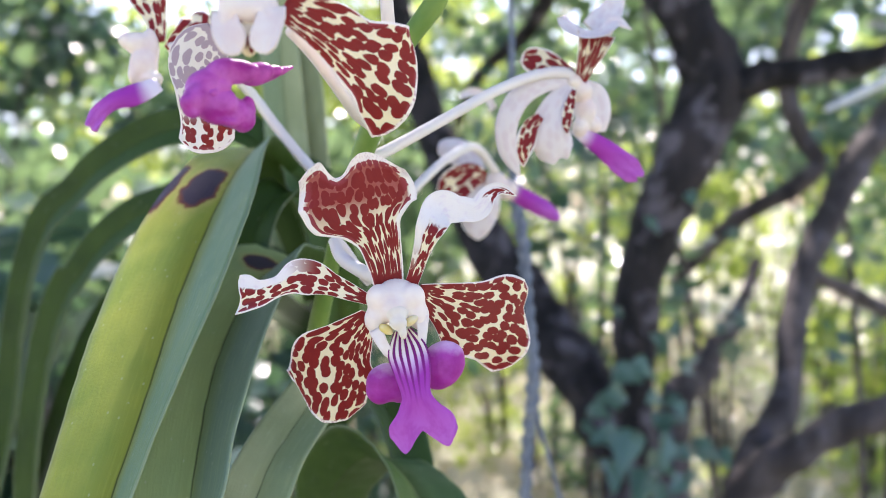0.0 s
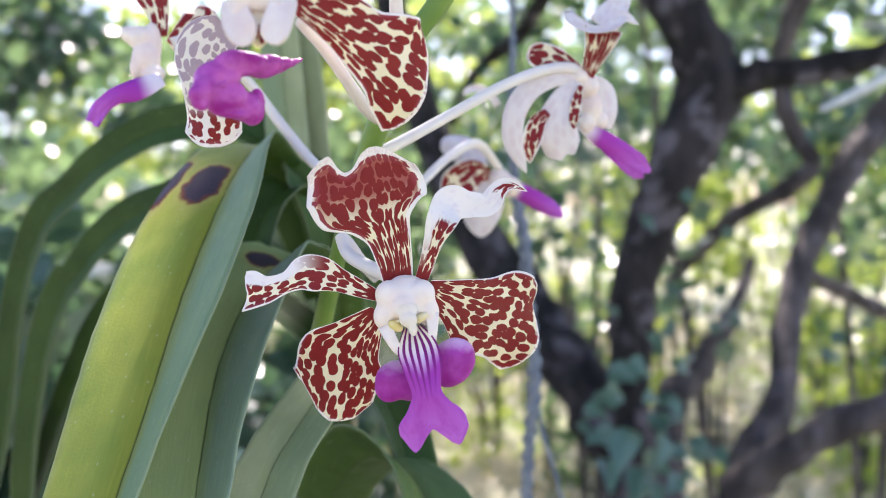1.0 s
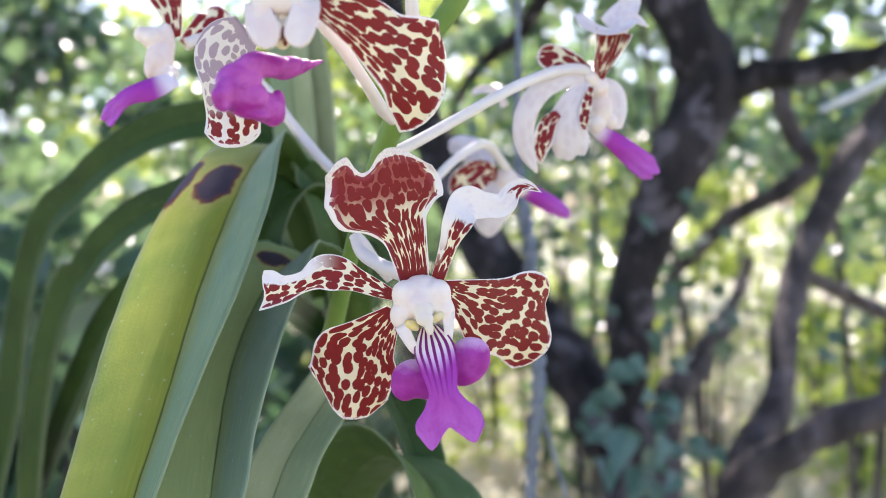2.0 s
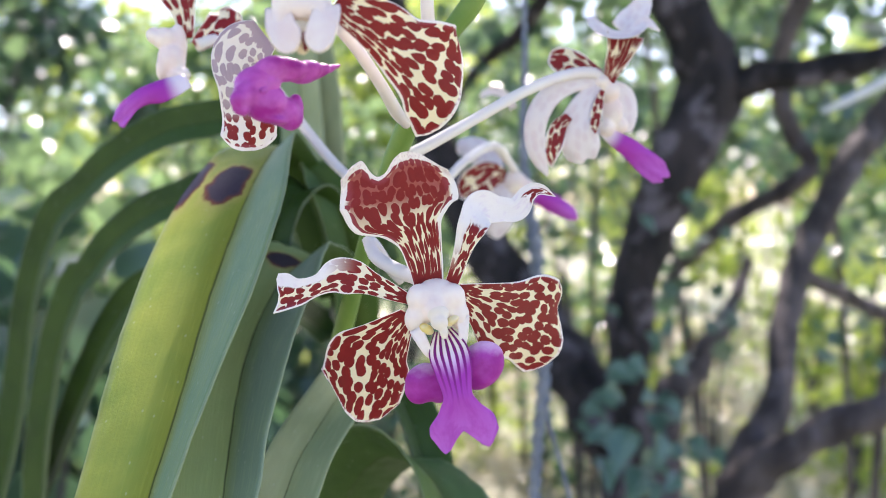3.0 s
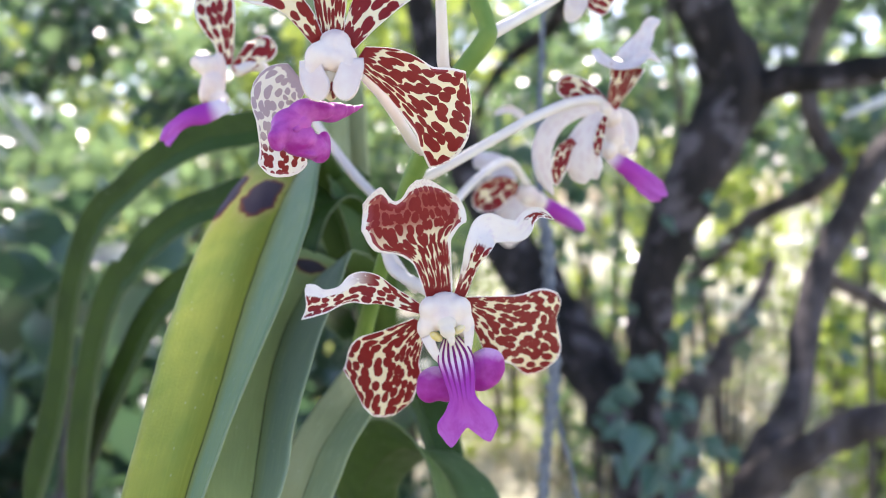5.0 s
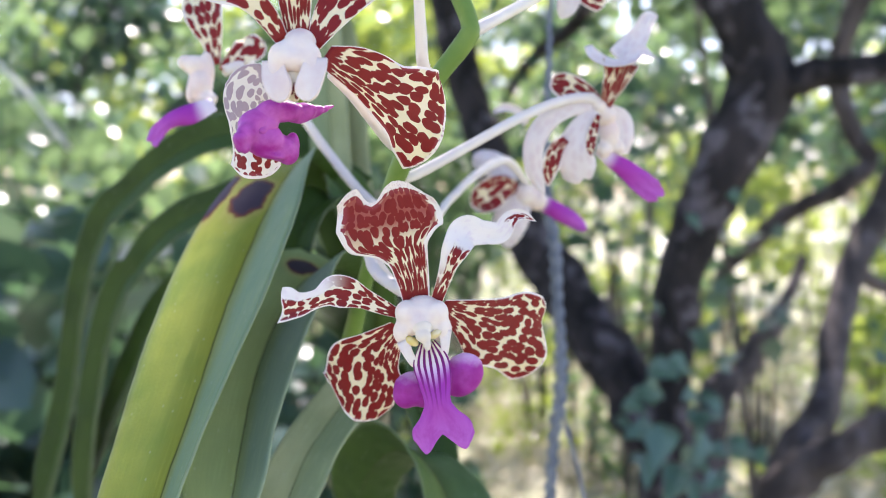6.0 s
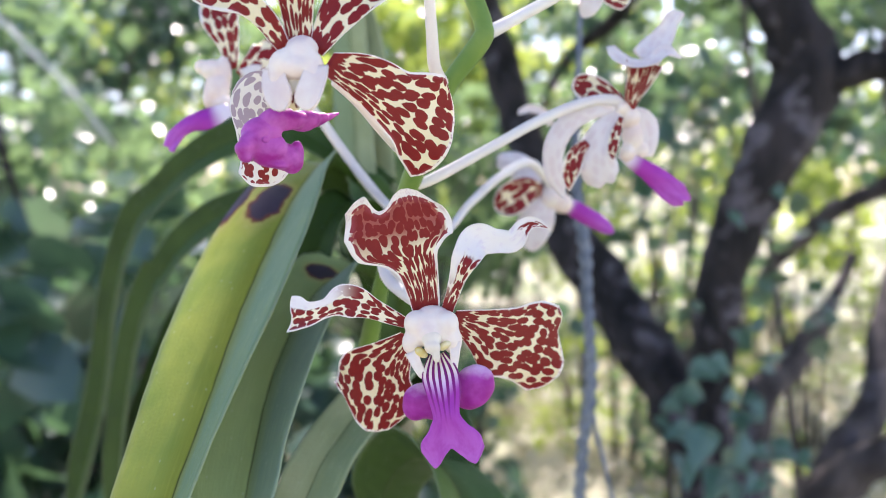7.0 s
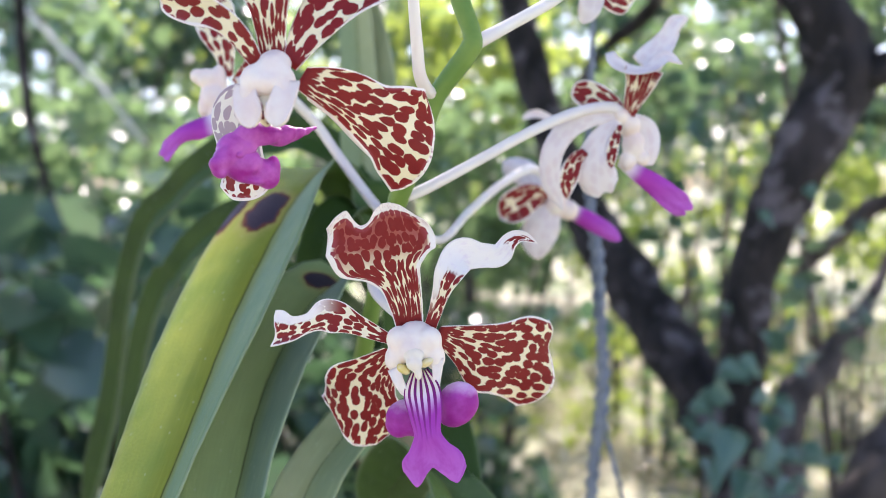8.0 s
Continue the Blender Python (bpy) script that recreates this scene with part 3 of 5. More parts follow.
blade("petal", [((-0.0072, 0.1794, 1.4844), 1.4, 1.4, 0, 0, 0), ((-0.0058, 0.1788, 1.4882), 1.6, 1.5, 10, 10, 0), ((-0.0040, 0.1780, 1.4931), 2.4, 1.8, 15, 10, 0), ((-0.0022, 0.1778, 1.4971), 3.7, 2.8, 20, 10, 0), ((0.0002, 0.1825, 1.5002), 4.8, 3.1, 25, 10, 0), ((0.0042, 0.1860, 1.5007), 2.9, 2.9, 10, 10, 0), ((0.0077, 0.1872, 1.5012), 2.2, 3.2, -30, -10, 0), ((0.0103, 0.1876, 1.5038), 2.2, 1.9, -40, 20, 0), ((0.0130, 0.1880, 1.5049), 1.3, 1.2, 20, 30, 0), ((0.0167, 0.1885, 1.5033), 0.3, 0.3, 0, 0, 0)],
    (M_CURLED, BACK), fa, ruffle=(0.14, 2.2, 2.6), cap=(0.94, 1.6), seed=3.0, cell=(1.7, 2.4), nu=27, nv=60)
blade("sepal", [((-0.0058, 0.1824, 1.4828), 1.9, 1.9, 5, 5, 0), ((0.0002, 0.1875, 1.4795), 5.3, 5.6, 5, -5, 0), ((0.0058, 0.1925, 1.4766), 7.9, 10.6, -5, -10, 0), ((0.0091, 0.1955, 1.4749), 11.1, 10.1, -8, -10, 0), ((0.0122, 0.1982, 1.4734), 12.4, 10.4, -12, -14, 0), ((0.0178, 0.2030, 1.4705), 11.8, 12.1, -16, -18, 0), ((0.0216, 0.2058, 1.4685), 11.4, 11.7, -16, -20, 0)],
    (M_FRONT, BACK), fa, ruffle=(0.11, 1.7, 0.2), tip=((-1, 0.253), (-0.85, 0.182), (-0.5, 0.162), (-0.2, 0.071), (0.05, 0.020), (0.36, 0.005), (0.75, 0.015), (0.9, 0.061), (1, 0.131)), nu=37, nv=46, seed=4.0, cell=(2.3, 3.8))
blade("sepal", [((-0.0165, 0.1822, 1.4777), 1.8, 2.3, 5, 5, 0), ((-0.0208, 0.1870, 1.4717), 4.8, 6.4, 0, 0, 0), ((-0.0225, 0.1890, 1.4690), 5.9, 9.4, -4, -6, 0), ((-0.0240, 0.1910, 1.4662), 7.9, 11.7, -8, -10, 0), ((-0.0267, 0.1940, 1.4602), 8.8, 11.6, -14, -16, 0), ((-0.0304, 0.1975, 1.4512), 9.0, 10.1, -20, -18, 0)],
    (M_FRONT, BACK), fa, ruffle=(0.11, 1.6, 1.2), tip=((-1, 0.254), (-0.88, 0.156), (-0.68, 0.049), (-0.4, 0.010), (-0.1, 0.000), (0.28, 0.049), (0.7, 0.166), (1, 0.273)), nu=37, nv=46, seed=5.0, cell=(2.2, 3.6))
blade("lip", [((-0.0090, 0.1768, 1.4750), 1.9, 1.9, 40, 40, 0), ((-0.0081, 0.1734, 1.4716), 4.2, 4.2, -10, -10, 0), ((-0.0072, 0.1710, 1.4676), 4.2, 3.9, -30, -30, 0), ((-0.0063, 0.1695, 1.4630), 3.3, 3.3, -40, -40, 0), ((-0.0058, 0.1697, 1.4600), 4.5, 4.4, -25, -25, 0), ((-0.0052, 0.1704, 1.4563), 7.1, 7.0, -15, -15, 0), ((-0.0047, 0.1716, 1.4503), 6.2, 6.4, -10, -10, 0)],
    (M_LIP, M_EAR), fa, ruffle=(0.03, 1, 0), tip=((-1, 0.189), (-0.92, 0.066), (-0.8, 0.028), (-0.55, 0.057), (-0.25, 0.123), (0, 0.189), (0.2, 0.132), (0.45, 0.038), (0.65, 0.000), (0.8, 0.038), (1, 0.142)), nu=37, nv=48, thick=0.9, seed=6.0, rough=0.3, label="magenta striped lip with forked tip")
melt(part("lip_lobe", lumps_mesh("lip_lobe", [((-0.0126, 0.1790, 1.4637), (4.7, 2.8, 4.3), 10), ((-0.0141, 0.1792, 1.4624), (3.3, 2.4, 3.4), 0), ((-0.0104, 0.1792, 1.4629), (3.4, 2.2, 3.8), 0)], 0.4), fa, "rounded magenta lobe", M_LOBE), 0.0004, 4)
melt(part("lip_lobe", lumps_mesh("lip_lobe", [((-0.0007, 0.1790, 1.4674), (4.5, 2.8, 5.2), 20), ((0.0005, 0.1790, 1.4692), (3.3, 2.4, 3.2), 0), ((-0.0019, 0.1792, 1.4653), (3.6, 2.2, 3.6), 0)], 0.4), fa, "rounded magenta lobe", M_LOBE), 0.0004, 4)
blade("lip_wing", [((-0.0147, 0.1755, 1.4758), 1.5, 1.5, 20, 20, 0), ((-0.0136, 0.1743, 1.4735), 1.2, 1.2, 20, 20, 0), ((-0.0123, 0.1742, 1.4710), 1.0, 0.9, 10, 10, 0), ((-0.0116, 0.1744, 1.4696), 0.5, 0.4, 10, 10, 0)],
      (M_COLUMN, M_COLUMN), fa, thick=1.0, nv=14, nu=7)
blade("lip_wing", [((-0.0051, 0.1760, 1.4782), 1.6, 1.3, 20, 20, 0), ((-0.0048, 0.1748, 1.4753), 1.0, 1.0, 20, 20, 0), ((-0.0048, 0.1745, 1.4730), 0.7, 0.9, 10, 10, 0), ((-0.0047, 0.1748, 1.4710), 0.5, 0.5, 10, 10, 0)],
      (M_COLUMN, M_COLUMN), fa, thick=1.0, nv=14, nu=7)

# upper flower, nearer, half turned away
fb = flower([
    ((-0.0325, 0.1488, 1.5372), (3.7, 3.6, 4.7), 0), ((-0.0354, 0.1470, 1.5362), (2.9, 2.8, 3.4), 6), ((-0.0300, 0.1480, 1.5358), (2.3, 2.8, 3.7), -6), ((-0.0327, 0.1462, 1.5356), (2.9, 2.3, 2.5), 0), ((-0.0326, 0.1503, 1.5400), (3.3, 2.8, 2.6), 0), ((-0.0366, 0.1462, 1.5335), (1.8, 1.8, 2.8), 8), ((-0.0292, 0.1465, 1.5338), (1.6, 1.8, 2.8), -8)],
    label="spotted orchid flower half turned with folded lip", rounds=7)
blade("sepal", [
    ((-0.0334, 0.1522, 1.5405), 2.6, 2.6, 10, 10, 0), ((-0.0337, 0.1515, 1.5458), 3.0, 3.0, 10, 10, 0), ((-0.0337, 0.1499, 1.5519), 4.6, 4.6, 15, 15, 0), ((-0.0346, 0.1514, 1.5597), 10.0, 10.0, 20, 20, 0), ((-0.0363, 0.1559, 1.5696), 9.0, 9.0, 20, 20, 0)],
    (M_STREAK, BACK), fb, ruffle=(0.1, 1.5, 0.3), cap=(0.75, 2.5), seed=7.0, cell=(2.6, 4.4))
blade("petal", [
    ((-0.0302, 0.1516, 1.5395), 1.6, 1.6, 5, 5, 0), ((-0.0267, 0.1525, 1.5458), 3.6, 3.6, 10, 10, 0), ((-0.0222, 0.1546, 1.552), 5.2, 5.2, 15, 10, 0), ((-0.0155, 0.1601, 1.558), 6.0, 6.0, 30, 20, 10), ((-0.0087, 0.1665, 1.5627), 4.0, 4.0, 30, 30, 20)],
    (M_FRONT, BACK), fb, ruffle=(0.15, 1.8, 1.0), cap=(0.85, 2.0), seed=8.0, cell=(2.8, 3.6))
blade("petal", [
    ((-0.036, 0.1497, 1.54), 1.4, 1.4, 0, 0, 0), ((-0.0394, 0.1486, 1.5452), 2.4, 2.6, 0, 10, 20), ((-0.0447, 0.1492, 1.5497), 3.0, 3.2, 30, 10, 30), ((-0.051, 0.1504, 1.5512), 3.2, 3.2, 50, 30, 30), ((-0.0569, 0.1527, 1.5527), 2.6, 2.6, 40, 40, 30)],
    (M_STREAK, BACK), fb, ruffle=(0.2, 2.0, 0.5), cap=(0.8, 2.0), seed=9.0, cell=(2.4, 3.4))
blade("sepal", [((-0.0278, 0.1515, 1.5373), 2.4, 2.4, 5, 5, 0), ((-0.0238, 0.1540, 1.5346), 5.7, 2.7, 0, 0, 0), ((-0.0201, 0.1570, 1.5321), 7.2, 3.4, -4, -4, 0), ((-0.0163, 0.1602, 1.5297), 7.8, 5.2, -8, -8, 0), ((-0.0128, 0.1630, 1.5279), 9.9, 7.6, -10, -10, 0), ((-0.0106, 0.1650, 1.5267), 10.8, 9.6, -12, -12, 0), ((-0.0075, 0.1675, 1.5252), 9.9, 11.8, -14, -14, 0), ((-0.0045, 0.1700, 1.5236), 9.6, 12.5, -14, -14, 0)],
    (M_FRONT, BACK), fb, ruffle=(0.08, 1.6, 0.2), tip=((-1, 0.244), (-0.8, 0.156), (-0.6, 0.100), (-0.3, 0.044), (0.1, 0.007), (0.4, 0.000), (0.65, 0.015), (0.85, 0.052), (1, 0.126)), nu=37, nv=50, seed=10.0, cell=(2.5, 3.7))
blade("sepal", [
    ((-0.0441, 0.1697, 1.536), 3.6, 3.6, 0, 0, 0), ((-0.0488, 0.1715, 1.5322), 6.4, 6.6, -10, -10, 0), ((-0.049, 0.1722, 1.5259), 5.2, 5.2, -20, -20, 0), ((-0.0485, 0.173, 1.5197), 5.8, 5.8, -25, -25, 0), ((-0.0485, 0.1737, 1.5132), 5.6, 6.2, -25, -25, 0)],
    (M_MOTTLED, BACK), fb, ruffle=(0.16, 1.9, 0.2), corner=(0.12, 2.6), seed=11.0, cell=(2.0, 2.4), nu=25, nv=40)
melt(part("lip", lumps_mesh("lip", [((-0.0428, 0.1555, 1.5241), (4.4, 2.5, 3.2), -25), ((-0.0445, 0.1535, 1.5217), (2.6, 2.0, 2.4), -30), ((-0.0455, 0.1520, 1.5207), (1.5, 1.5, 1.6), 0), ((-0.0452, 0.1525, 1.5191), (1.6, 1.3, 1.0), 20), ((-0.0420, 0.1555, 1.5212), (4.6, 2.4, 3.4), 10), ((-0.0392, 0.1575, 1.5195), (3.8, 2.2, 3.0), 12), ((-0.0373, 0.1585, 1.5185), (2.3, 2.0, 2.6), 0), ((-0.0365, 0.1590, 1.5203), (1.6, 1.6, 2.7), 8), ((-0.0407, 0.1560, 1.5178), (3.3, 1.8, 1.0), 12)], 0.5), fb, "folded magenta lip", M_EAR), 0.0004, 4)
melt(part("lip_lobe", lumps_mesh("lip_lobe", [((-0.0403, 0.1560, 1.5264), (4.0, 2.4, 2.6), -20), ((-0.0376, 0.1570, 1.5269), (4.0, 2.2, 2.4), 0), ((-0.0349, 0.1590, 1.5267), (3.8, 1.9, 2.2), -8), ((-0.0326, 0.1605, 1.5270), (2.9, 1.4, 1.5), -18), ((-0.0307, 0.1620, 1.5277), (2.1, 0.9, 0.8), -20), ((-0.0291, 0.1630, 1.5284), (1.2, 0.6, 0.4), -15), ((-0.0402, 0.1550, 1.5241), (1.8, 1.6, 1.8), 20), ((-0.0413, 0.1540, 1.5225), (1.2, 1.2, 1.0), 0)], 0.4), fb, "pointed upturned magenta lobe", M_EAR), 0.00035, 4)
blade("lip_wing", [((-0.0286, 0.1462, 1.5362), 2.2, 1.6, 20, 20, 0), ((-0.0290, 0.1443, 1.5334), 2.8, 2.2, 30, 30, 0), ((-0.0295, 0.1429, 1.5302), 2.7, 2.3, 35, 30, 0), ((-0.0297, 0.1422, 1.5274), 1.9, 2.1, 25, 25, 0)], (M_COLUMN, M_COLUMN), fb, ruffle=(0.1, 1.2, 0.4), thick=1.0, nv=20, nu=13)
blade("lip_wing", [((-0.0370, 0.1462, 1.5358), 1.8, 2.2, 20, 20, 0), ((-0.0363, 0.1445, 1.5328), 2.4, 2.6, 35, 30, 0), ((-0.0354, 0.1434, 1.5300), 2.9, 2.4, 35, 30, 0), ((-0.0345, 0.1428, 1.5274), 2.1, 1.9, 25, 25, 0)], (M_COLUMN, M_COLUMN), fb, ruffle=(0.1, 1.2, 1.4), thick=1.0, nv=20, nu=13)
part("throat_edge", lumps_mesh("throat_edge", [((-0.0330, 0.1462, 1.5308), (1.9, 1.2, 3.2), 0)], 0.3), fb, "cream spotted throat", M_THROAT)
for x, z, r in (-0.0337, 1.5312, 0.35), (-0.0332, 1.5296, 0.4), (-0.0324, 1.5302, 0.5), (-0.0322, 1.5288, 0.45):
    part("throat_spot", lumps_mesh("throat_spot", [((x, 0.1450, z), (r, 0.25, r * 2.0), 0)], 0.3), fb, "dark red throat fleck", M_FLECK)

# flower behind the upper one, seen from its side
fc = flower([
    ((-0.0849, 0.2380, 1.5491), (3.6, 3.6, 3.3), 10), ((-0.0876, 0.2372, 1.5500), (2.4, 2.4, 2.3), 25), ((-0.0831, 0.2375, 1.5432), (3.9, 3.6, 4.6), -8), ((-0.0819, 0.2395, 1.5478), (2.5, 3.0, 6.0), 0), ((-0.0812, 0.2372, 1.5388), (3.4, 3.2, 2.6), -15), ((-0.0852, 0.2362, 1.5412), (1.9, 2.2, 4.0), 6)],
    label="orchid flower in side view behind another")
blade("petal", [
    ((-0.0795, 0.2403, 1.5499), 1.8, 1.8, 0, 0, 0), ((-0.0803, 0.2406, 1.5564), 3.2, 3.2, 20, 20, 0), ((-0.0821, 0.2409, 1.5636), 6.0, 6.0, 30, 30, 0), ((-0.0848, 0.2434, 1.5739), 7.0, 7.0, 30, 30, 0)],
    (M_STREAK, BACK), fc, ruffle=(0.15, 2, 0), seed=13.0)
blade("sepal", [
    ((-0.0773, 0.2422, 1.5479), 2.0, 2.0, 0, 0, 0), ((-0.0729, 0.2445, 1.5531), 4.0, 4.0, -20, -20, 0), ((-0.0702, 0.2466, 1.5567), 5.0, 5.0, -30, -30, 0), ((-0.069, 0.2488, 1.5605), 4.0, 4.0, -30, -30, 0)],
    (M_FRONT, BACK), fc, ruffle=(0.15, 2, 0), seed=14.0)
blade("lip", [((-0.0775, 0.2330, 1.5372), 2.2, 2.0, -15, -15, 0), ((-0.0812, 0.2305, 1.5353), 3.4, 3.3, -30, -35, 0), ((-0.0846, 0.2295, 1.5342), 3.9, 3.6, -35, -45, 0), ((-0.0885, 0.2290, 1.5326), 2.8, 2.9, -35, -40, 0), ((-0.0917, 0.2290, 1.5305), 2.4, 2.2, -30, -30, 0), ((-0.0945, 0.2300, 1.5279), 2.5, 2.7, -20, -25, 0), ((-0.0970, 0.2310, 1.5251), 2.7, 2.6, -10, -15, 0)],
    (M_LIPSIDE, M_LIPSIDE), fc, face=(0.2, -1.0, 0.35), tip=((-1, 0.06), (-0.5, 0.0), (0.0, 0.04), (0.5, 0.0), (1, 0.12)), ruffle=(0.22, 1.2, 0.5), thick=1.2, seed=15.0, rough=0.6, label="magenta lip with pale base")

# flower on the long stalk, seen from behind
fd = flower([((0.0413, 0.2500, 1.5349), (3.6, 4.0, 3.4), 20), ((0.0428, 0.2510, 1.5294), (3.4, 3.6, 4.4), 0), ((0.0388, 0.2478, 1.5374), (2.6, 3.0, 2.4), 0), ((0.0454, 0.2520, 1.5252), (2.6, 2.8, 2.6), 0), ((0.0411, 0.2500, 1.5243), (2.4, 2.6, 3.0), 0)],
    label="white orchid flower seen from behind with magenta lip")
blade("sepal", [
    ((0.0411, 0.2473, 1.5372), 1.6, 1.6, 0, 0, 0), ((0.0425, 0.2463, 1.5418), 3.0, 2.8, 40, 40, 0), ((0.0439, 0.2448, 1.5462), 4.8, 5.0, 60, 60, 0), ((0.0448, 0.2447, 1.5507), 7.0, 7.2, 60, 60, 0)],
    (M_FLUTED, BACK), fd, ruffle=(0.15, 2.3, 0.6), corner=(0.04, 2.0), seed=16.0, cell=(1.5, 6.0), nu=27, nv=30)
blade("sepal_rim", [
    ((0.0354, 0.2442, 1.5556), 1.0, 1.6, 0, 10, 0), ((0.0373, 0.2422, 1.5521), 1.9, 2.6, 10, 30, 0), ((0.0414, 0.2417, 1.5503), 1.6, 2.4, 10, 30, 0), ((0.0465, 0.2424, 1.5506), 1.6, 2.6, 10, 30, 0), ((0.0514, 0.2449, 1.5538), 2.2, 1.8, 10, 20, 0), ((0.0562, 0.247, 1.5521), 0.9, 0.8, 0, 0, 0)],
    (BACK, BACK), fd, face=(0, -0.8, 0.6), ruffle=(0.25, 1.6, 0.3), seed=16.3, nu=13, nv=36, label="white ruffled rim")
blade("sepal_rim", [
    ((0.0453, 0.2464, 1.5515), 4.5, 4.5, 10, 10, 0), ((0.0485, 0.2502, 1.5556), 4.2, 4.2, 20, 20, 0), ((0.0527, 0.2542, 1.5612), 2.9, 3.2, 30, -20, 0), ((0.0553, 0.2569, 1.5656), 2.6, 2.6, 30, -30, 0), ((0.059, 0.2607, 1.5682), 1.4, 1.6, 20, 20, 0)],
    (BACK, BACK), fd, ruffle=(0.25, 1.6, 1.3), seed=16.6, nu=15, nv=30)
blade("petal", [((0.0388, 0.2475, 1.5375), 1.5, 1.5, 0, 0, 180), ((0.0300, 0.2430, 1.5361), 2.6, 2.3, 20, 20, 180), ((0.0232, 0.2400, 1.5324), 3.6, 2.9, 30, 30, 180), ((0.0194, 0.2385, 1.5257), 3.9, 2.8, 40, 40, 180), ((0.0190, 0.2395, 1.5176), 3.0, 2.6, 40, 40, 180), ((0.0223, 0.2420, 1.5098), 0.7, 0.7, 20, 20, 180)],
    (M_BACK, BACK), fd, ruffle=(0.12, 1.6, 0.3), cap=(0.9, 2.0), seed=17.0)
blade("petal", [((0.0286, 0.2415, 1.5269), 1.3, 1.3, 0, 0, 0), ((0.0257, 0.2408, 1.5241), 2.3, 2.3, 10, 10, 0), ((0.0238, 0.2402, 1.5200), 3.3, 2.5, 20, 20, 0), ((0.0232, 0.2406, 1.5159), 2.1, 2.1, 20, 20, 0), ((0.0234, 0.2420, 1.5125), 0.5, 0.5, 20, 20, 0)],
    (M_FRONT, BACK), fd, ruffle=(0.1, 1.6, 0.3), cap=(0.88, 2.0), seed=17.5, cell=(1.6, 2.6), nv=24, nu=15)
blade("sepal", [((0.0379, 0.2465, 1.5363), 1.7, 1.7, 0, 0, 180), ((0.0335, 0.2435, 1.5299), 4.3, 3.6, 10, 10, 180), ((0.0319, 0.2424, 1.5233), 6.2, 4.9, 20, 20, 180), ((0.0330, 0.2434, 1.5181), 5.9, 5.6, 25, 25, 180), ((0.0348, 0.2455, 1.5141), 4.3, 4.3, 20, 20, 180)],
    (M_BACK, BACK), fd, ruffle=(0.14, 2.2, 1.3), tip=((-1, 0.1), (-0.5, 0.02), (0, 0.05), (0.5, 0.0), (1, 0.12)), seed=18.0)
blade("sepal", [((0.0406, 0.2500, 1.5372), 1.5, 1.5, 0, 0, 180), ((0.0458, 0.2520, 1.5340), 4.4, 3.7, 10, 10, 180), ((0.0465, 0.2520, 1.5289), 4.7, 4.4, 20, 20, 180), ((0.0446, 0.2520, 1.5225), 3.4, 4.1, 30, 30, 180)],
    (M_BACK, BACK), fd, ruffle=(0.14, 1.9, 0.5), tip=((-1, 0.08), (0, 0.0), (1, 0.12)), seed=18.5, nv=24, nu=15)
blade("petal", [
    ((0.0383, 0.2485, 1.5393), 2.2, 2.2, 0, 0, 0), ((0.0344, 0.2522, 1.5422), 3.4, 3.4, 10, 10, 0), ((0.0302, 0.2538, 1.5444), 4.2, 4.2, 20, 20, 0), ((0.0246, 0.2552, 1.546), 4.0, 4.0, 40, 40, 0)],
    (M_FRONT, BACK), fd, ruffle=(0.15, 1.8, 1.3), cap=(0.7, 2.2), seed=19.0)
blade("sepal", [((0.0386, 0.2440, 1.5345), 0.7, 0.7, 0, 0, 0), ((0.0370, 0.2425, 1.5298), 1.5, 1.5, 10, 10, 0), ((0.0360, 0.2418, 1.5252), 1.6, 1.6, 20, 20, 0), ((0.0361, 0.2420, 1.5217), 0.7, 0.7, 20, 20, 0)],
    (M_FLUTED, BACK), fd, ruffle=(0.1, 1.8, 1.3), cap=(0.8, 2.2), seed=20.0, cell=(1.5, 2.4), nv=18, nu=11)
blade("lip", [((0.0391, 0.2498, 1.5242), 1.5, 1.5, -30, -30, 0), ((0.0431, 0.2496, 1.5213), 2.5, 2.4, -35, -35, 0), ((0.0478, 0.2500, 1.5183), 3.2, 3.0, -35, -35, 0), ((0.0523, 0.2515, 1.5151), 3.5, 3.7, -25, -25, 0), ((0.0565, 0.2530, 1.5117), 3.6, 3.7, -10, -20, 0), ((0.0607, 0.2545, 1.5090), 2.9, 3.2, -5, -10, 0)],
    (M_LIPSIDE, M_LIPSIDE), fd, face=(-0.2, -1.0, 0.1), tip=((-1, 0.16), (-0.6, 0.02), (-0.2, 0.0), (0.15, 0.09), (0.5, 0.03), (1, 0.12)), ruffle=(0.14, 1.3, 0.4), thick=1.4, seed=21.0, rough=0.6, label="magenta lip with pale base")

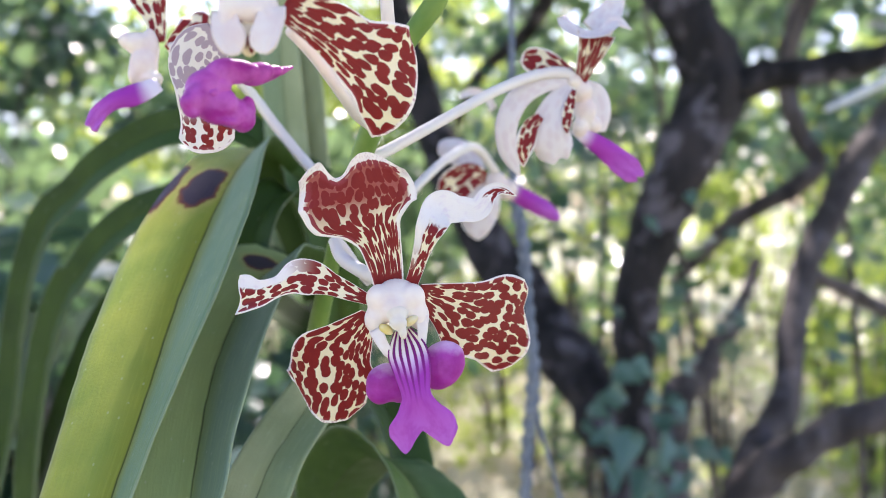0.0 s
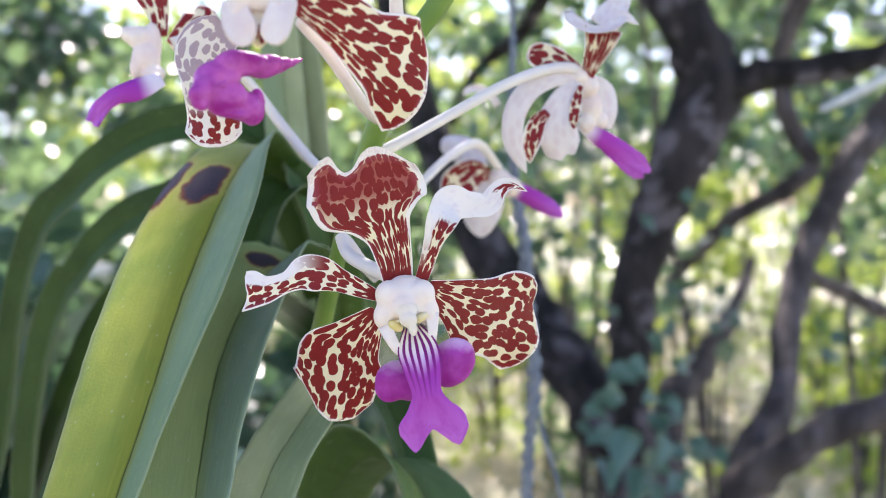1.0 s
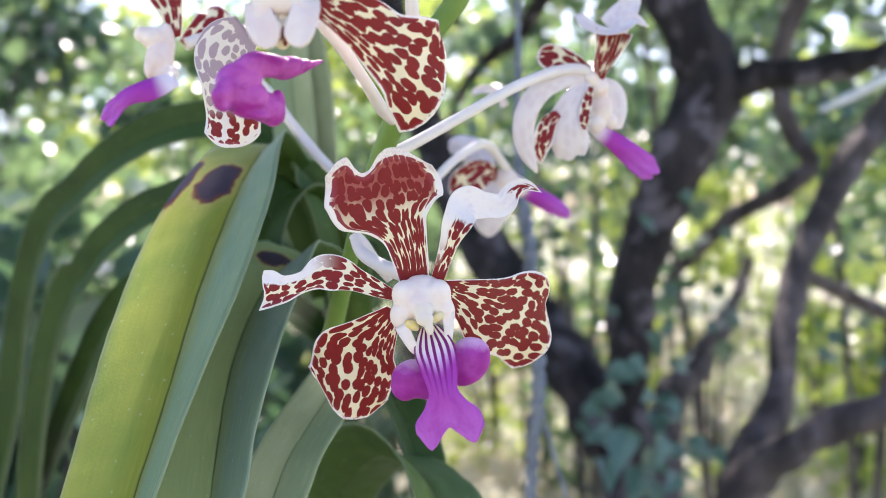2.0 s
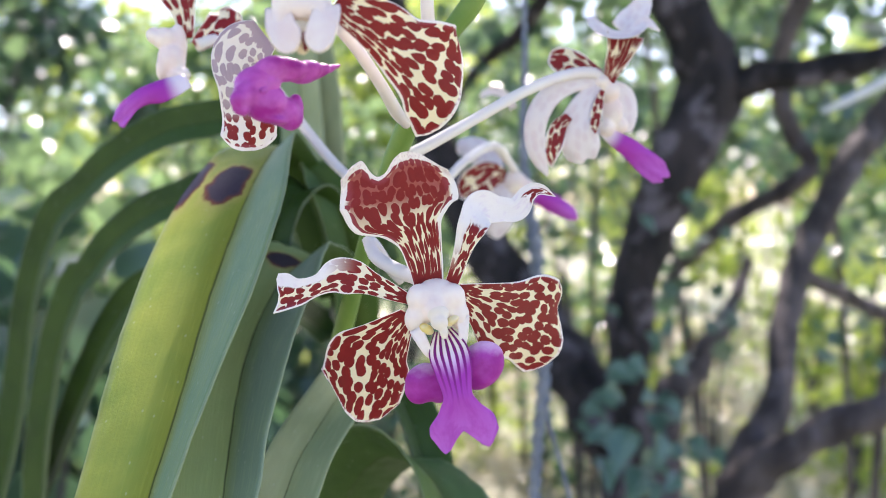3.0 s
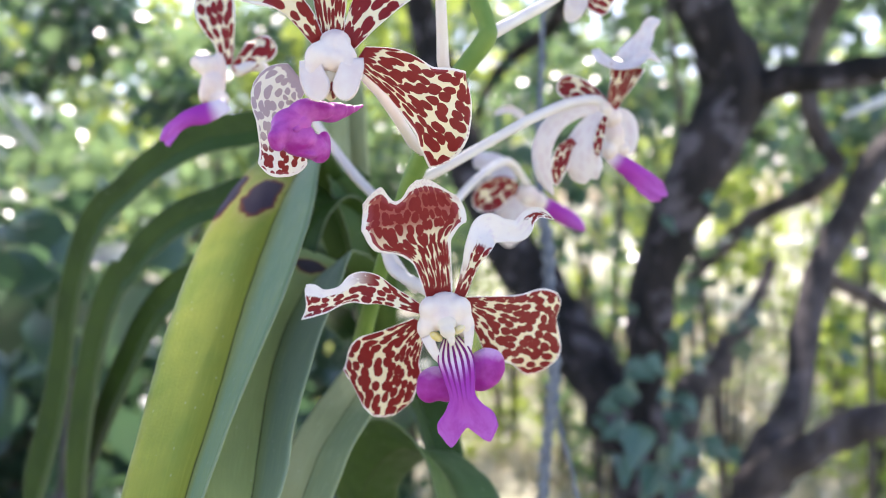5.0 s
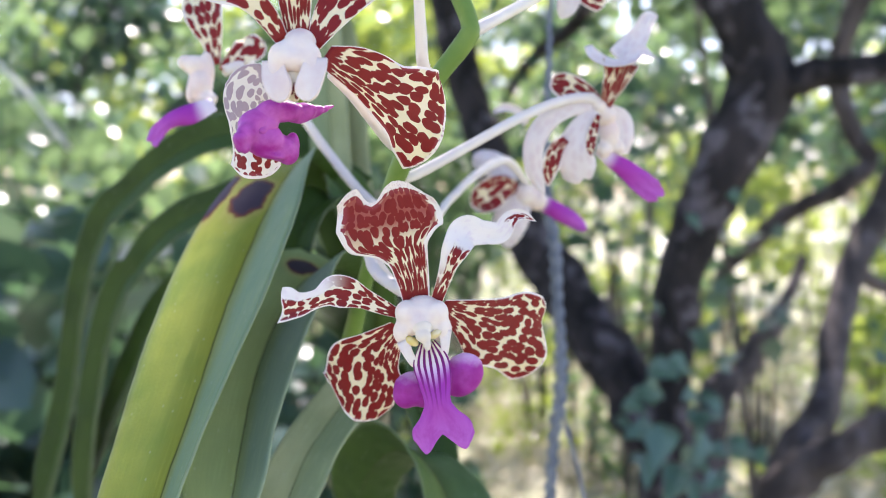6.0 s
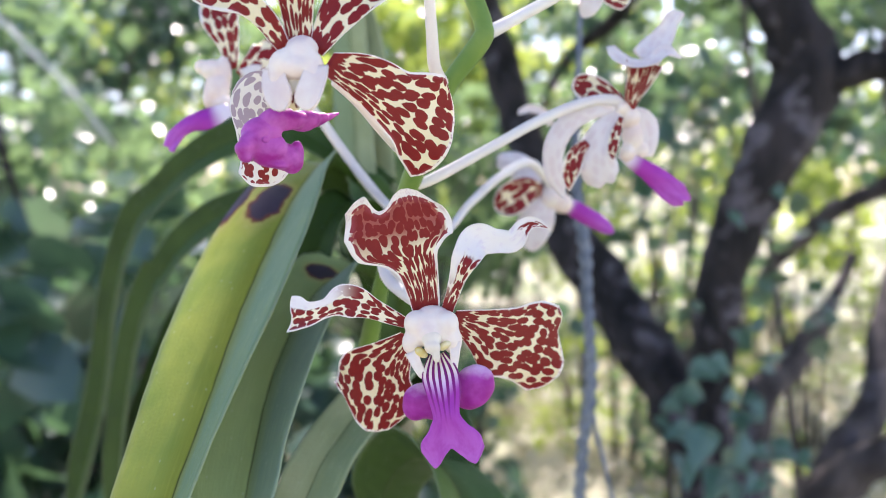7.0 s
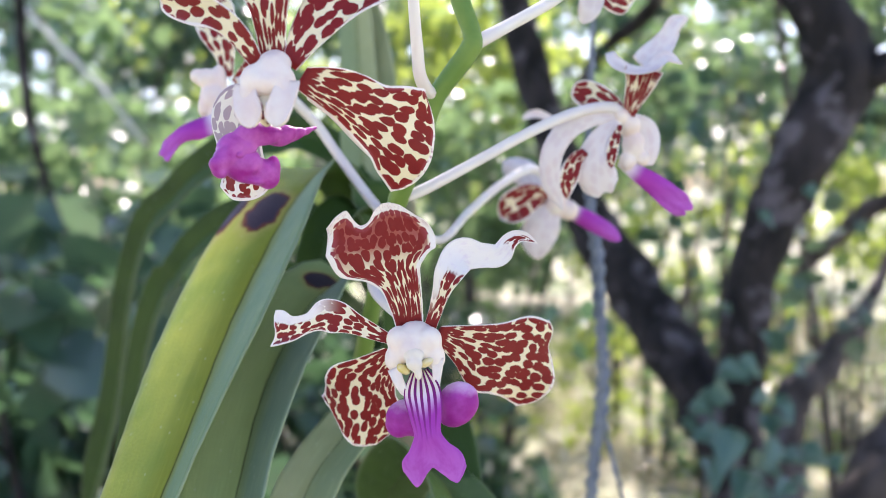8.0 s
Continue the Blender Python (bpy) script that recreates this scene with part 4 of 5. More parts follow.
# lower flower behind it
fe = flower([((0.0198, 0.3147, 1.5102), (5, 5, 5), 0), ((0.0241, 0.3151, 1.508), (4, 4, 4), 0)], label="white orchid flower turned away, half hidden")
blade("petal", [
    ((0.0166, 0.3124, 1.5128), 2.0, 2.0, 0, 0, 0), ((0.0104, 0.3084, 1.5128), 5.0, 5.5, 20, 20, 0), ((0.0047, 0.3064, 1.5096), 6.5, 6.5, 35, 35, 0), ((-0.001, 0.3063, 1.5054), 5.0, 5.0, 50, 40, 0)],
    (M_FRONT, BACK), fe, ruffle=(0.15, 1.5, 0.3), cap=(0.7, 2.2), seed=22.0)
blade("sepal", [
    ((0.0198, 0.3137, 1.5102), 2.5, 2.5, 0, 0, 180), ((0.0157, 0.3106, 1.5043), 6.0, 6.5, 20, 20, 180), ((0.013, 0.3098, 1.4979), 7.0, 7.0, 30, 30, 180), ((0.0126, 0.3112, 1.4897), 4.0, 4.0, 40, 30, 180)],
    (M_FRONT, BACK), fe, ruffle=(0.15, 1.7, 0.9), cap=(0.75, 2.2), seed=23.0)
blade("sepal", [
    ((0.0144, 0.3162, 1.5138), 2.5, 2.5, 0, 0, 180), ((0.0089, 0.318, 1.5213), 5.0, 5.0, 20, 20, 180), ((0.0023, 0.3192, 1.5236), 5.0, 5.0, 40, 30, 180), ((-0.0011, 0.3207, 1.5225), 4.0, 4.0, 40, 30, 180)],
    (M_FRONT, BACK), fe, ruffle=(0.15, 1.7, 0.9), cap=(0.75, 2.2), seed=24.0)
blade("lip", [
    ((0.023, 0.315, 1.5085), 2.6, 2.6, -40, -40, 0), ((0.0277, 0.3145, 1.5064), 3.6, 3.6, -50, -50, 0), ((0.0328, 0.3151, 1.5034), 4.2, 4.0, -60, -60, 0), ((0.0383, 0.3161, 1.5004), 3.6, 3.6, -50, -50, 0), ((0.0439, 0.3172, 1.4965), 1.8, 1.8, -30, -30, 0)],
    (M_LIPSIDE, M_LIPSIDE), fe, face=(-0.2, -1.0, 0.1), cap=(0.85, 2.0), thick=1.4, seed=25.0, label="magenta lip with pale base")
blade("petal", [((0.0195, 0.3120, 1.5376), 1.5, 1.5, 0, 0, 0), ((0.0172, 0.3110, 1.5418), 1.5, 1.5, 30, 30, 0), ((0.0122, 0.3100, 1.5440), 1.7, 1.5, 40, 40, 0), ((0.0081, 0.3090, 1.5428), 1.3, 1.1, 40, 40, 0), ((0.0070, 0.3090, 1.5413), 0.4, 0.4, 20, 20, 0)],
    (BACK, BACK), fe, ruffle=(0.12, 1.5, 0.3), cap=(0.85, 2.0), seed=24.5, nv=18, nu=9)

# flower above, only its petal tips hang into view
ff = flower([((0.0321, 0.2528, 1.5823), (5, 5, 5), 0)], label="white orchid flower above, mostly hidden")
blade("petal", [((0.0313, 0.2524, 1.579), 2.0, 2.0, 0, 0, 0), ((0.0306, 0.2519, 1.5739), 3.6, 3.6, 20, 20, 0), ((0.0293, 0.2514, 1.5692), 3.4, 3.4, 30, 30, 0), ((0.0274, 0.2529, 1.5656), 1.6, 1.6, 30, 30, 0)], (BACK, BACK), ff, seed=26.0, nv=16, nu=9)
blade("sepal", [((0.033, 0.2527, 1.579), 2.5, 2.5, 0, 0, 0), ((0.0372, 0.253, 1.5748), 6.0, 6.0, 20, 20, 0), ((0.0424, 0.2555, 1.5718), 5.0, 5.0, 30, 30, 0)], (M_STREAK, BACK), ff, seed=27.0, nv=16, nu=9)

# stalks
STALK = [((-0.0378, 0.2392, 1.4636), 0.0029), ((-0.0283, 0.2224, 1.493), 0.0023), ((-0.0215, 0.2115, 1.5107), 0.0026), ((-0.0149, 0.2044, 1.5252), 0.0029), ((-0.0093, 0.2011, 1.5383), 0.0024), ((-0.0008, 0.2001, 1.5494), 0.0026), ((-0.0001, 0.2005, 1.5538), 0.0023), ((-0.0031, 0.2017, 1.5623), 0.0025), ((-0.0056, 0.2043, 1.5753), 0.0023)]
part("flower_stalk", tube_mesh("flower_stalk", STALK, 12, 60, 0.05, 120), orchid, "green flower stalk", M_STALK)


def pedicel(rows):
    part("pedicel", tube_mesh("pedicel", rows, 10, 36, 0.04, 150), orchid, "", M_PEDICEL)


pedicel([((-0.0277, 0.1575, 1.5344), 0.00110), ((-0.0244, 0.1653, 1.5309), 0.00119), ((-0.0208, 0.1730, 1.5257), 0.00128), ((-0.0186, 0.1848, 1.5222), 0.00144), ((-0.0168, 0.1957, 1.5206), 0.00119)])
pedicel([((-0.0191, 0.2144, 1.4825), 0.0013), ((-0.0226, 0.2116, 1.4871), 0.0016), ((-0.0253, 0.2078, 1.4916), 0.0018), ((-0.0268, 0.2059, 1.4937), 0.0016)])
pedicel([((-0.0268, 0.2059, 1.4937), 0.0016), ((-0.0248, 0.2027, 1.4897), 0.0017), ((-0.0192, 0.1946, 1.4868), 0.0017), ((-0.012, 0.1845, 1.4848), 0.0018)])
pedicel([((-0.0204, 0.2098, 1.5134), 0.00136), ((-0.0139, 0.2130, 1.5159), 0.00152), ((-0.0000, 0.2216, 1.5240), 0.00144), ((0.0148, 0.2315, 1.5328), 0.00152), ((0.0275, 0.2408, 1.5385), 0.00160), ((0.0366, 0.2463, 1.5396), 0.00176), ((0.0400, 0.2485, 1.5359), 0.00176)])
pedicel([((-0.0204, 0.2134, 1.5061), 0.00122), ((-0.0136, 0.2403, 1.5008), 0.00122), ((-0.0076, 0.2620, 1.5086), 0.00137), ((0.0016, 0.2842, 1.5179), 0.00152), ((0.0116, 0.3013, 1.5231), 0.00167), ((0.0198, 0.3130, 1.5149), 0.00167)])
pedicel([((-0.0008, 0.2001, 1.5503), 0.00153), ((0.0018, 0.2017, 1.5523), 0.00178), ((0.0084, 0.2070, 1.5568), 0.00161), ((0.0194, 0.2162, 1.5648), 0.00161), ((0.0321, 0.2528, 1.5823), 0.00161)])
pedicel([((-0.0096, 0.2011, 1.5387), 0.00136), ((-0.0113, 0.1919, 1.5420), 0.00161), ((-0.0116, 0.1884, 1.5493), 0.00144), ((-0.0120, 0.1860, 1.5591), 0.00136), ((-0.0122, 0.1847, 1.5702), 0.00136)])
pedicel([((-0.0244, 0.2308, 1.5029), 0.0014), ((-0.0383, 0.2538, 1.5128), 0.0016), ((-0.0501, 0.2602, 1.5265), 0.0016), ((-0.0593, 0.2597, 1.539), 0.0016), ((-0.0701, 0.2478, 1.5502), 0.0017), ((-0.0773, 0.2423, 1.5482), 0.0018)])

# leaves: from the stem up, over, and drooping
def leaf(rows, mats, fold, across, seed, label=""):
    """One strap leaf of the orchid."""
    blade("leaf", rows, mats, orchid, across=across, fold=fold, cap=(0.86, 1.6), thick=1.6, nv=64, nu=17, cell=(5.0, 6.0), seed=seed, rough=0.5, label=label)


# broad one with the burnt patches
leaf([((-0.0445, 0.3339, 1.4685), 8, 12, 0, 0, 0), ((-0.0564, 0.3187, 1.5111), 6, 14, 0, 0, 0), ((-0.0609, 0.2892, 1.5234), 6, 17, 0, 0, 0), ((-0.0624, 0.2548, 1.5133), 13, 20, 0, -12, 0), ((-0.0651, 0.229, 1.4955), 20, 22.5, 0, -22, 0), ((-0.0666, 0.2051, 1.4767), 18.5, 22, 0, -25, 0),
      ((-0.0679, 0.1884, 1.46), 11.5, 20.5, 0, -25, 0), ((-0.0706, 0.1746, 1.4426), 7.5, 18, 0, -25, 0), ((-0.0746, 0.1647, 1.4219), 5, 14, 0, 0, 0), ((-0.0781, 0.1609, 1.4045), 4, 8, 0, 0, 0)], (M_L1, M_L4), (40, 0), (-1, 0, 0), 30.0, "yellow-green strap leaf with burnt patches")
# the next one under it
leaf([((-0.0430, 0.3340, 1.4666), 8, 10, 0, 0, 0), ((-0.0456, 0.3050, 1.4794), 8, 12, 0, 0, 0), ((-0.0501, 0.2780, 1.4852), 8, 15, 0, 0, 0), ((-0.0555, 0.2520, 1.4809), 17, 15, 0, 0, 0), ((-0.0597, 0.2360, 1.4708), 20, 16, 0, 0, 0), ((-0.0613, 0.2220, 1.4609), 18.5, 16, 0, 0, 0), ((-0.0614, 0.2110, 1.4517), 16, 16, 0, 0, 0), ((-0.0611, 0.2020, 1.4422), 13, 15, 0, 0, 0), ((-0.0610, 0.1930, 1.4309), 12, 14, 0, 0, 0), ((-0.0621, 0.1820, 1.4136), 6, 9, 0, 0, 0)], (M_L3, M_L4), (38, 22), (-1, 0, 0), 31.0, "folded strap leaf with grey-green sky sheen in its colour and a brown scar")
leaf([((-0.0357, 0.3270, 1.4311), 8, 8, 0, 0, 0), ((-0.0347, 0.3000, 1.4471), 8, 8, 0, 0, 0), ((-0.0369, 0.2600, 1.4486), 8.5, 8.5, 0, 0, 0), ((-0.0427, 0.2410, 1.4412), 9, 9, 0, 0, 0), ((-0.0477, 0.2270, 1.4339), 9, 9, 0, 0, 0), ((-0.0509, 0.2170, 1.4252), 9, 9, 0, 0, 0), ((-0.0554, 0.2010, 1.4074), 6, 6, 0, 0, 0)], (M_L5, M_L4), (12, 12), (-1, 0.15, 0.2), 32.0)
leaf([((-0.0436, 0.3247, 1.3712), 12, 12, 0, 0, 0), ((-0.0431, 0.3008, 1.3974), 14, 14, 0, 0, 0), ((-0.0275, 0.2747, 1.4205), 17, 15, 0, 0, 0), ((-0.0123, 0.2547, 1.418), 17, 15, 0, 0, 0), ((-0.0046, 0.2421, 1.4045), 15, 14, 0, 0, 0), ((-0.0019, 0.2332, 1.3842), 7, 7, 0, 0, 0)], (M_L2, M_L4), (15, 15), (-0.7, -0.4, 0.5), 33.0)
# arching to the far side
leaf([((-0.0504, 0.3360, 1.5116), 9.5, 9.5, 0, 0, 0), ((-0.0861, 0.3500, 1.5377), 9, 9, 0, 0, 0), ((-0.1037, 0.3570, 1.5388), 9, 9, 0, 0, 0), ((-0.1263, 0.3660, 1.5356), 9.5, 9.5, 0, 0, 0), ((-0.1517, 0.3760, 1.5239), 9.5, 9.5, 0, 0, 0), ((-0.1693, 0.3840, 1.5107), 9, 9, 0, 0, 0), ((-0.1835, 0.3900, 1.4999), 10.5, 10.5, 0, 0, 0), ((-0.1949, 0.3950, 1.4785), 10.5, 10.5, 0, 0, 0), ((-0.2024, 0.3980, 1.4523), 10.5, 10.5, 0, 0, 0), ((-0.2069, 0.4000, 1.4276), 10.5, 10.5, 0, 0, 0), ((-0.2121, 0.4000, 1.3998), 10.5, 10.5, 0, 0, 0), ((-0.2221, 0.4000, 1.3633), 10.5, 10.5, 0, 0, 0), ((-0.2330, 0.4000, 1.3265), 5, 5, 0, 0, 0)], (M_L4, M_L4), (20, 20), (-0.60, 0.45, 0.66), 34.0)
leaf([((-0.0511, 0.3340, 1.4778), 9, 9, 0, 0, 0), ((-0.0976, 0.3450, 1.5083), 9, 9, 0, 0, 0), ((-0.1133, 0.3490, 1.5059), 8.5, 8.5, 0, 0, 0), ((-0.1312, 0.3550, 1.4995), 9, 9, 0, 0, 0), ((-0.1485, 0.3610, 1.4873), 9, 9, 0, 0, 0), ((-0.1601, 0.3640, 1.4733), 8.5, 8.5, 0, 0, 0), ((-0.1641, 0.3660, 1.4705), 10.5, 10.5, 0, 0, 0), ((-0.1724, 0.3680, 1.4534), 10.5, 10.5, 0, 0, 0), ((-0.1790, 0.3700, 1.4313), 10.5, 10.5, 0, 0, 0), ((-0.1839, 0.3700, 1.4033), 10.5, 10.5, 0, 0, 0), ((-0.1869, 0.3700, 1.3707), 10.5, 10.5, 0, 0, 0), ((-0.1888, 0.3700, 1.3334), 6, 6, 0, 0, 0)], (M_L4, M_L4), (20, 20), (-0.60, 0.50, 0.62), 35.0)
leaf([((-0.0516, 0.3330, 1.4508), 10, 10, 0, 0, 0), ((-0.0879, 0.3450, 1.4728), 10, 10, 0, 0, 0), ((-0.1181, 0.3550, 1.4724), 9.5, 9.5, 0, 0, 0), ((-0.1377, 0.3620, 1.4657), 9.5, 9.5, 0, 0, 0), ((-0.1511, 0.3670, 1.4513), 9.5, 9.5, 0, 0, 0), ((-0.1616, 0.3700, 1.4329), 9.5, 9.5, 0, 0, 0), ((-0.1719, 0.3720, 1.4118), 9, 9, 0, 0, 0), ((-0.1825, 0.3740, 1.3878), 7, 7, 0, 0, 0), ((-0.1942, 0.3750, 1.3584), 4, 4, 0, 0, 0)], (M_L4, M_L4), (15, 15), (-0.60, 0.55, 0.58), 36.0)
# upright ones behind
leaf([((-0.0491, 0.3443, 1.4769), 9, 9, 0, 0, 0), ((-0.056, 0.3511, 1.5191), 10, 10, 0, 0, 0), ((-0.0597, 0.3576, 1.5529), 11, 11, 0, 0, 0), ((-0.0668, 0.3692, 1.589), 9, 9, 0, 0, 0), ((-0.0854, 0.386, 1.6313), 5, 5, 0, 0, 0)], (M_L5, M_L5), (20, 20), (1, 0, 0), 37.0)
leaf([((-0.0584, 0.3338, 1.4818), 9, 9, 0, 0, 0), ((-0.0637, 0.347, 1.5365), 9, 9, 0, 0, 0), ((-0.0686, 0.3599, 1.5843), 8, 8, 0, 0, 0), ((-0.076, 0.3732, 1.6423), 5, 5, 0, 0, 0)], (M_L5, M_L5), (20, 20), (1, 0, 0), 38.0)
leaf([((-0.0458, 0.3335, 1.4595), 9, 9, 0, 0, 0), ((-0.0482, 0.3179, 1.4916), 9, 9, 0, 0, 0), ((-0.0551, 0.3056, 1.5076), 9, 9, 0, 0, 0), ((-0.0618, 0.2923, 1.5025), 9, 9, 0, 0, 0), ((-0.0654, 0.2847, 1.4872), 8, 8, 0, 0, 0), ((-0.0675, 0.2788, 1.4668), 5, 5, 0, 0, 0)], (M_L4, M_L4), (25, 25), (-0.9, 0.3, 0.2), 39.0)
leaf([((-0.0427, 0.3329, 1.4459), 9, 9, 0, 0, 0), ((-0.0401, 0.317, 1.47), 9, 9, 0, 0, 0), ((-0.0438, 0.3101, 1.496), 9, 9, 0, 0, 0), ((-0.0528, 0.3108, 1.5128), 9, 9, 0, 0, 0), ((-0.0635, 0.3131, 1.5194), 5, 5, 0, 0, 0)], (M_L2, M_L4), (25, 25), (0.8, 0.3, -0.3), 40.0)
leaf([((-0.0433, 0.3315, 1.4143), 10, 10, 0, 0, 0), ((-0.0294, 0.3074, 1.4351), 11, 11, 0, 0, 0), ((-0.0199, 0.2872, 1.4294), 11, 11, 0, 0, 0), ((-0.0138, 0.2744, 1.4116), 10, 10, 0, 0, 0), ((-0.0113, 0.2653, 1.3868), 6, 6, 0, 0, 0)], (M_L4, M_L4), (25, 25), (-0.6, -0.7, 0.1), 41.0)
part("stem", tube_mesh("stem", [((-0.046, 0.3458, 1.5117), 0.006), ((-0.045, 0.3431, 1.449), 0.0085), ((-0.0458, 0.339, 1.356), 0.009), ((-0.045, 0.34, 0.8), 0.010), ((-0.05, 0.35, -0.1), 0.012)], 12, 60, 0.12, 60), orchid, "", M_STEM)

# ---- rope beside the orchid ----
rope = part("rope", tube_mesh("rope", [((0.0454, 0.4436, 2.0297), 0.0012), ((0.0361, 0.4177, 1.6203), 0.0013), ((0.0354, 0.414, 1.581), 0.0014), ((0.0338, 0.4123, 1.5424), 0.0017), ((0.0355, 0.4107, 1.5065), 0.0024), ((0.0389, 0.4097, 1.4843), 0.0029), ((0.0401, 0.4087, 1.4595), 0.0026), ((0.0417, 0.4067, 1.4375), 0.0025), ((0.0419, 0.4046, 1.4129), 0.0031), ((0.0389, 0.4035, 1.3882), 0.0026), ((0.0368, 0.4021, 1.3553), 0.0026), ((0.034, 0.3985, 1.2729), 0.0022)],
                             12, 260, 0.14, 260, twist=250.0, lobes=3, lobe=0.32), None, "twisted blue-grey rope hanging beside the orchid", M_ROPE)
tagged(rope, category="rope")
part("strand", tube_mesh("strand", [((0.0422, 0.4046, 1.4129), 0.0009), ((0.0438, 0.402, 1.3983), 0.0013), ((0.0478, 0.4003, 1.3834), 0.0010), ((0.0537, 0.3983, 1.3591), 0.0010), ((0.0604, 0.3964, 1.3154), 0.0008)], 8, 60, 0.2, 260, twist=300.0, lobes=2, lobe=0.2), rope, "loose strand", M_ROPE)


# ---- trees ----


def tree(label, trunk, limbs, bark, clumps=(), mat=None, per=60, size=0.06, seed=1, n=70):
    t = tagged(new("tree"), label, "tree")
    part("trunk", tube_mesh("trunk", trunk, 22, n, 0.30, 20), t, "", bark)
    for row in limbs:
        part("limb", tube_mesh("limb", row, 16, 60, 0.28, 24), t, "", bark)
    if clumps:
        leaf_cloud("crown", clumps, per, size, mat, seed, parent=t)
    return t


def spread(centre, radii, count, clump, seed):
    """Clump centres through an ellipsoid."""
    rng = np.random.default_rng(seed)
    d = unit(rng.normal(size=(count, 3))) * rng.uniform(0.25, 1.0, (count, 1)) ** 0.5
    c = np.array(centre) + d * np.array(radii)
    return [(tuple(p), tuple(np.array((clump, clump, clump * 0.7)) * rng.uniform(0.7, 1.3))) for p in c]


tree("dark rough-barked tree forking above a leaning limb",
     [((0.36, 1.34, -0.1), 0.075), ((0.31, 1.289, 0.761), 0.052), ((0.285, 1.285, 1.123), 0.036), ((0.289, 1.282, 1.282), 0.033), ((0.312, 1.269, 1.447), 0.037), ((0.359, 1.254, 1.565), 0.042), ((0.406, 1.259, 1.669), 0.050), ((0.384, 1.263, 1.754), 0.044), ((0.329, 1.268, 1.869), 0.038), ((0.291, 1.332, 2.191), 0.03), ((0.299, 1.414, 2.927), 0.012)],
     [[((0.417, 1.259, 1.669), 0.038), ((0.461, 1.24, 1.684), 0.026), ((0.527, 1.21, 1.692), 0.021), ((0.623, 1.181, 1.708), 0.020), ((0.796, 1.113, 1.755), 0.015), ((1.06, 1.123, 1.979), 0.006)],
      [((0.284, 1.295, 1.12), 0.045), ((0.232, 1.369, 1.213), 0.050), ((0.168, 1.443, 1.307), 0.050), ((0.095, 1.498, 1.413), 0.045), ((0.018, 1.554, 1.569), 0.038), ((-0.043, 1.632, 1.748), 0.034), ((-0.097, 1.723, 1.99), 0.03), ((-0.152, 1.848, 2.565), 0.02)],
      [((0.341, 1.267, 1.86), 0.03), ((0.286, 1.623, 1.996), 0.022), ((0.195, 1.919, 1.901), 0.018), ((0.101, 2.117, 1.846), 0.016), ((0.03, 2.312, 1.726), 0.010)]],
     # crown out of view, added across the sun's path to shade the orchid
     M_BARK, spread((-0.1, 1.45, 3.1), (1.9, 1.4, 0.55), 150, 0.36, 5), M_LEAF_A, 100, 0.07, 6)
tree("smooth grey-brown tree with a low branch and curved limbs",
     [((0.50, 1.40, -0.1), 0.07), ((0.465, 1.35, 0.771), 0.05), ((0.503, 1.363, 1.058), 0.040), ((0.592, 1.466, 1.135), 0.027), ((0.652, 1.571, 1.248), 0.026), ((0.730, 1.677, 1.39), 0.028), ((0.850, 1.784, 1.538), 0.031), ((0.981, 1.861, 1.68), 0.035), ((1.182, 1.921, 1.918), 0.034), ((1.529, 2.053, 2.648), 0.02)],
     [[((0.468, 1.345, 1.03), 0.034), ((0.533, 1.297, 1.108), 0.030), ((0.590, 1.267, 1.154), 0.027), ((0.654, 1.238, 1.190), 0.027), ((0.817, 1.191, 1.262), 0.024), ((1.143, 1.197, 1.392), 0.012)],
      [((0.904, 1.93, 2.116), 0.03), ((0.804, 1.92, 1.901), 0.024), ((0.784, 1.914, 1.773), 0.021), ((0.812, 1.91, 1.664), 0.021), ((0.85, 1.907, 1.593), 0.022), ((0.798, 1.924, 1.533), 0.022), ((0.722, 2.002, 1.482), 0.022), ((0.643, 2.097, 1.382), 0.02), ((0.598, 2.193, 1.289), 0.014)],
      [((0.822, 2.197, 1.359), 0.014), ((0.772, 2.143, 1.276), 0.016), ((0.686, 2.039, 1.19), 0.026), ((0.584, 1.935, 1.102), 0.034), ((0.496, 1.831, 1.011), 0.038), ((0.454, 1.655, 0.433), 0.04)],
      [((0.726, 1.696, 1.366), 0.014), ((0.829, 1.745, 1.325), 0.016), ((0.946, 1.793, 1.27), 0.016), ((1.105, 1.79, 1.206), 0.01)]],
     M_BARK2, spread((1.4, 2.2, 2.6), (1.4, 1.2, 0.6), 40, 0.35, 7), M_LEAF_A, 60, 0.07, 8)

SPRAYS = [(0.101, 1.909, 1.659), (0.204, 2.017, 1.841), (0.256, 1.754, 1.549), (0.358, 1.912, 1.718), (0.269, 1.698, 1.421), (0.32, 1.593, 1.295), (0.515, 1.798, 1.4), (0.579, 1.892, 1.253), (0.926, 2.307, 1.599), (1.054, 2.315, 1.782), (1.071, 2.223, 1.946), (0.804, 2.223, 1.952), (0.118, 1.892, 1.262), (0.5, 1.888, 1.178), (1.15, 2.385, 1.082), (0.004, 2.122, 1.947), (0.301, 2.022, 1.947), (1.119, 2.199, 1.412)]
spray = tagged(new("sapling"), "thin sapling with scattered small blue-green leaves", "sapling")
part("trunk", tube_mesh("trunk", [((0.75, 2.2, -0.1), 0.014), ((0.7, 2.15, 0.7), 0.011), ((0.55, 2.0, 1.5), 0.009), ((0.45, 1.95, 2.1), 0.006), ((0.3, 2.0, 2.8), 0.003)], 8, 40, 0.2, 30), spray, "", M_BARK2)
leaf_cloud("crown", [(c, (0.16, 0.12, 0.10)) for c in SPRAYS], 15, 0.05, M_LEAF_B, 77, parent=spray)

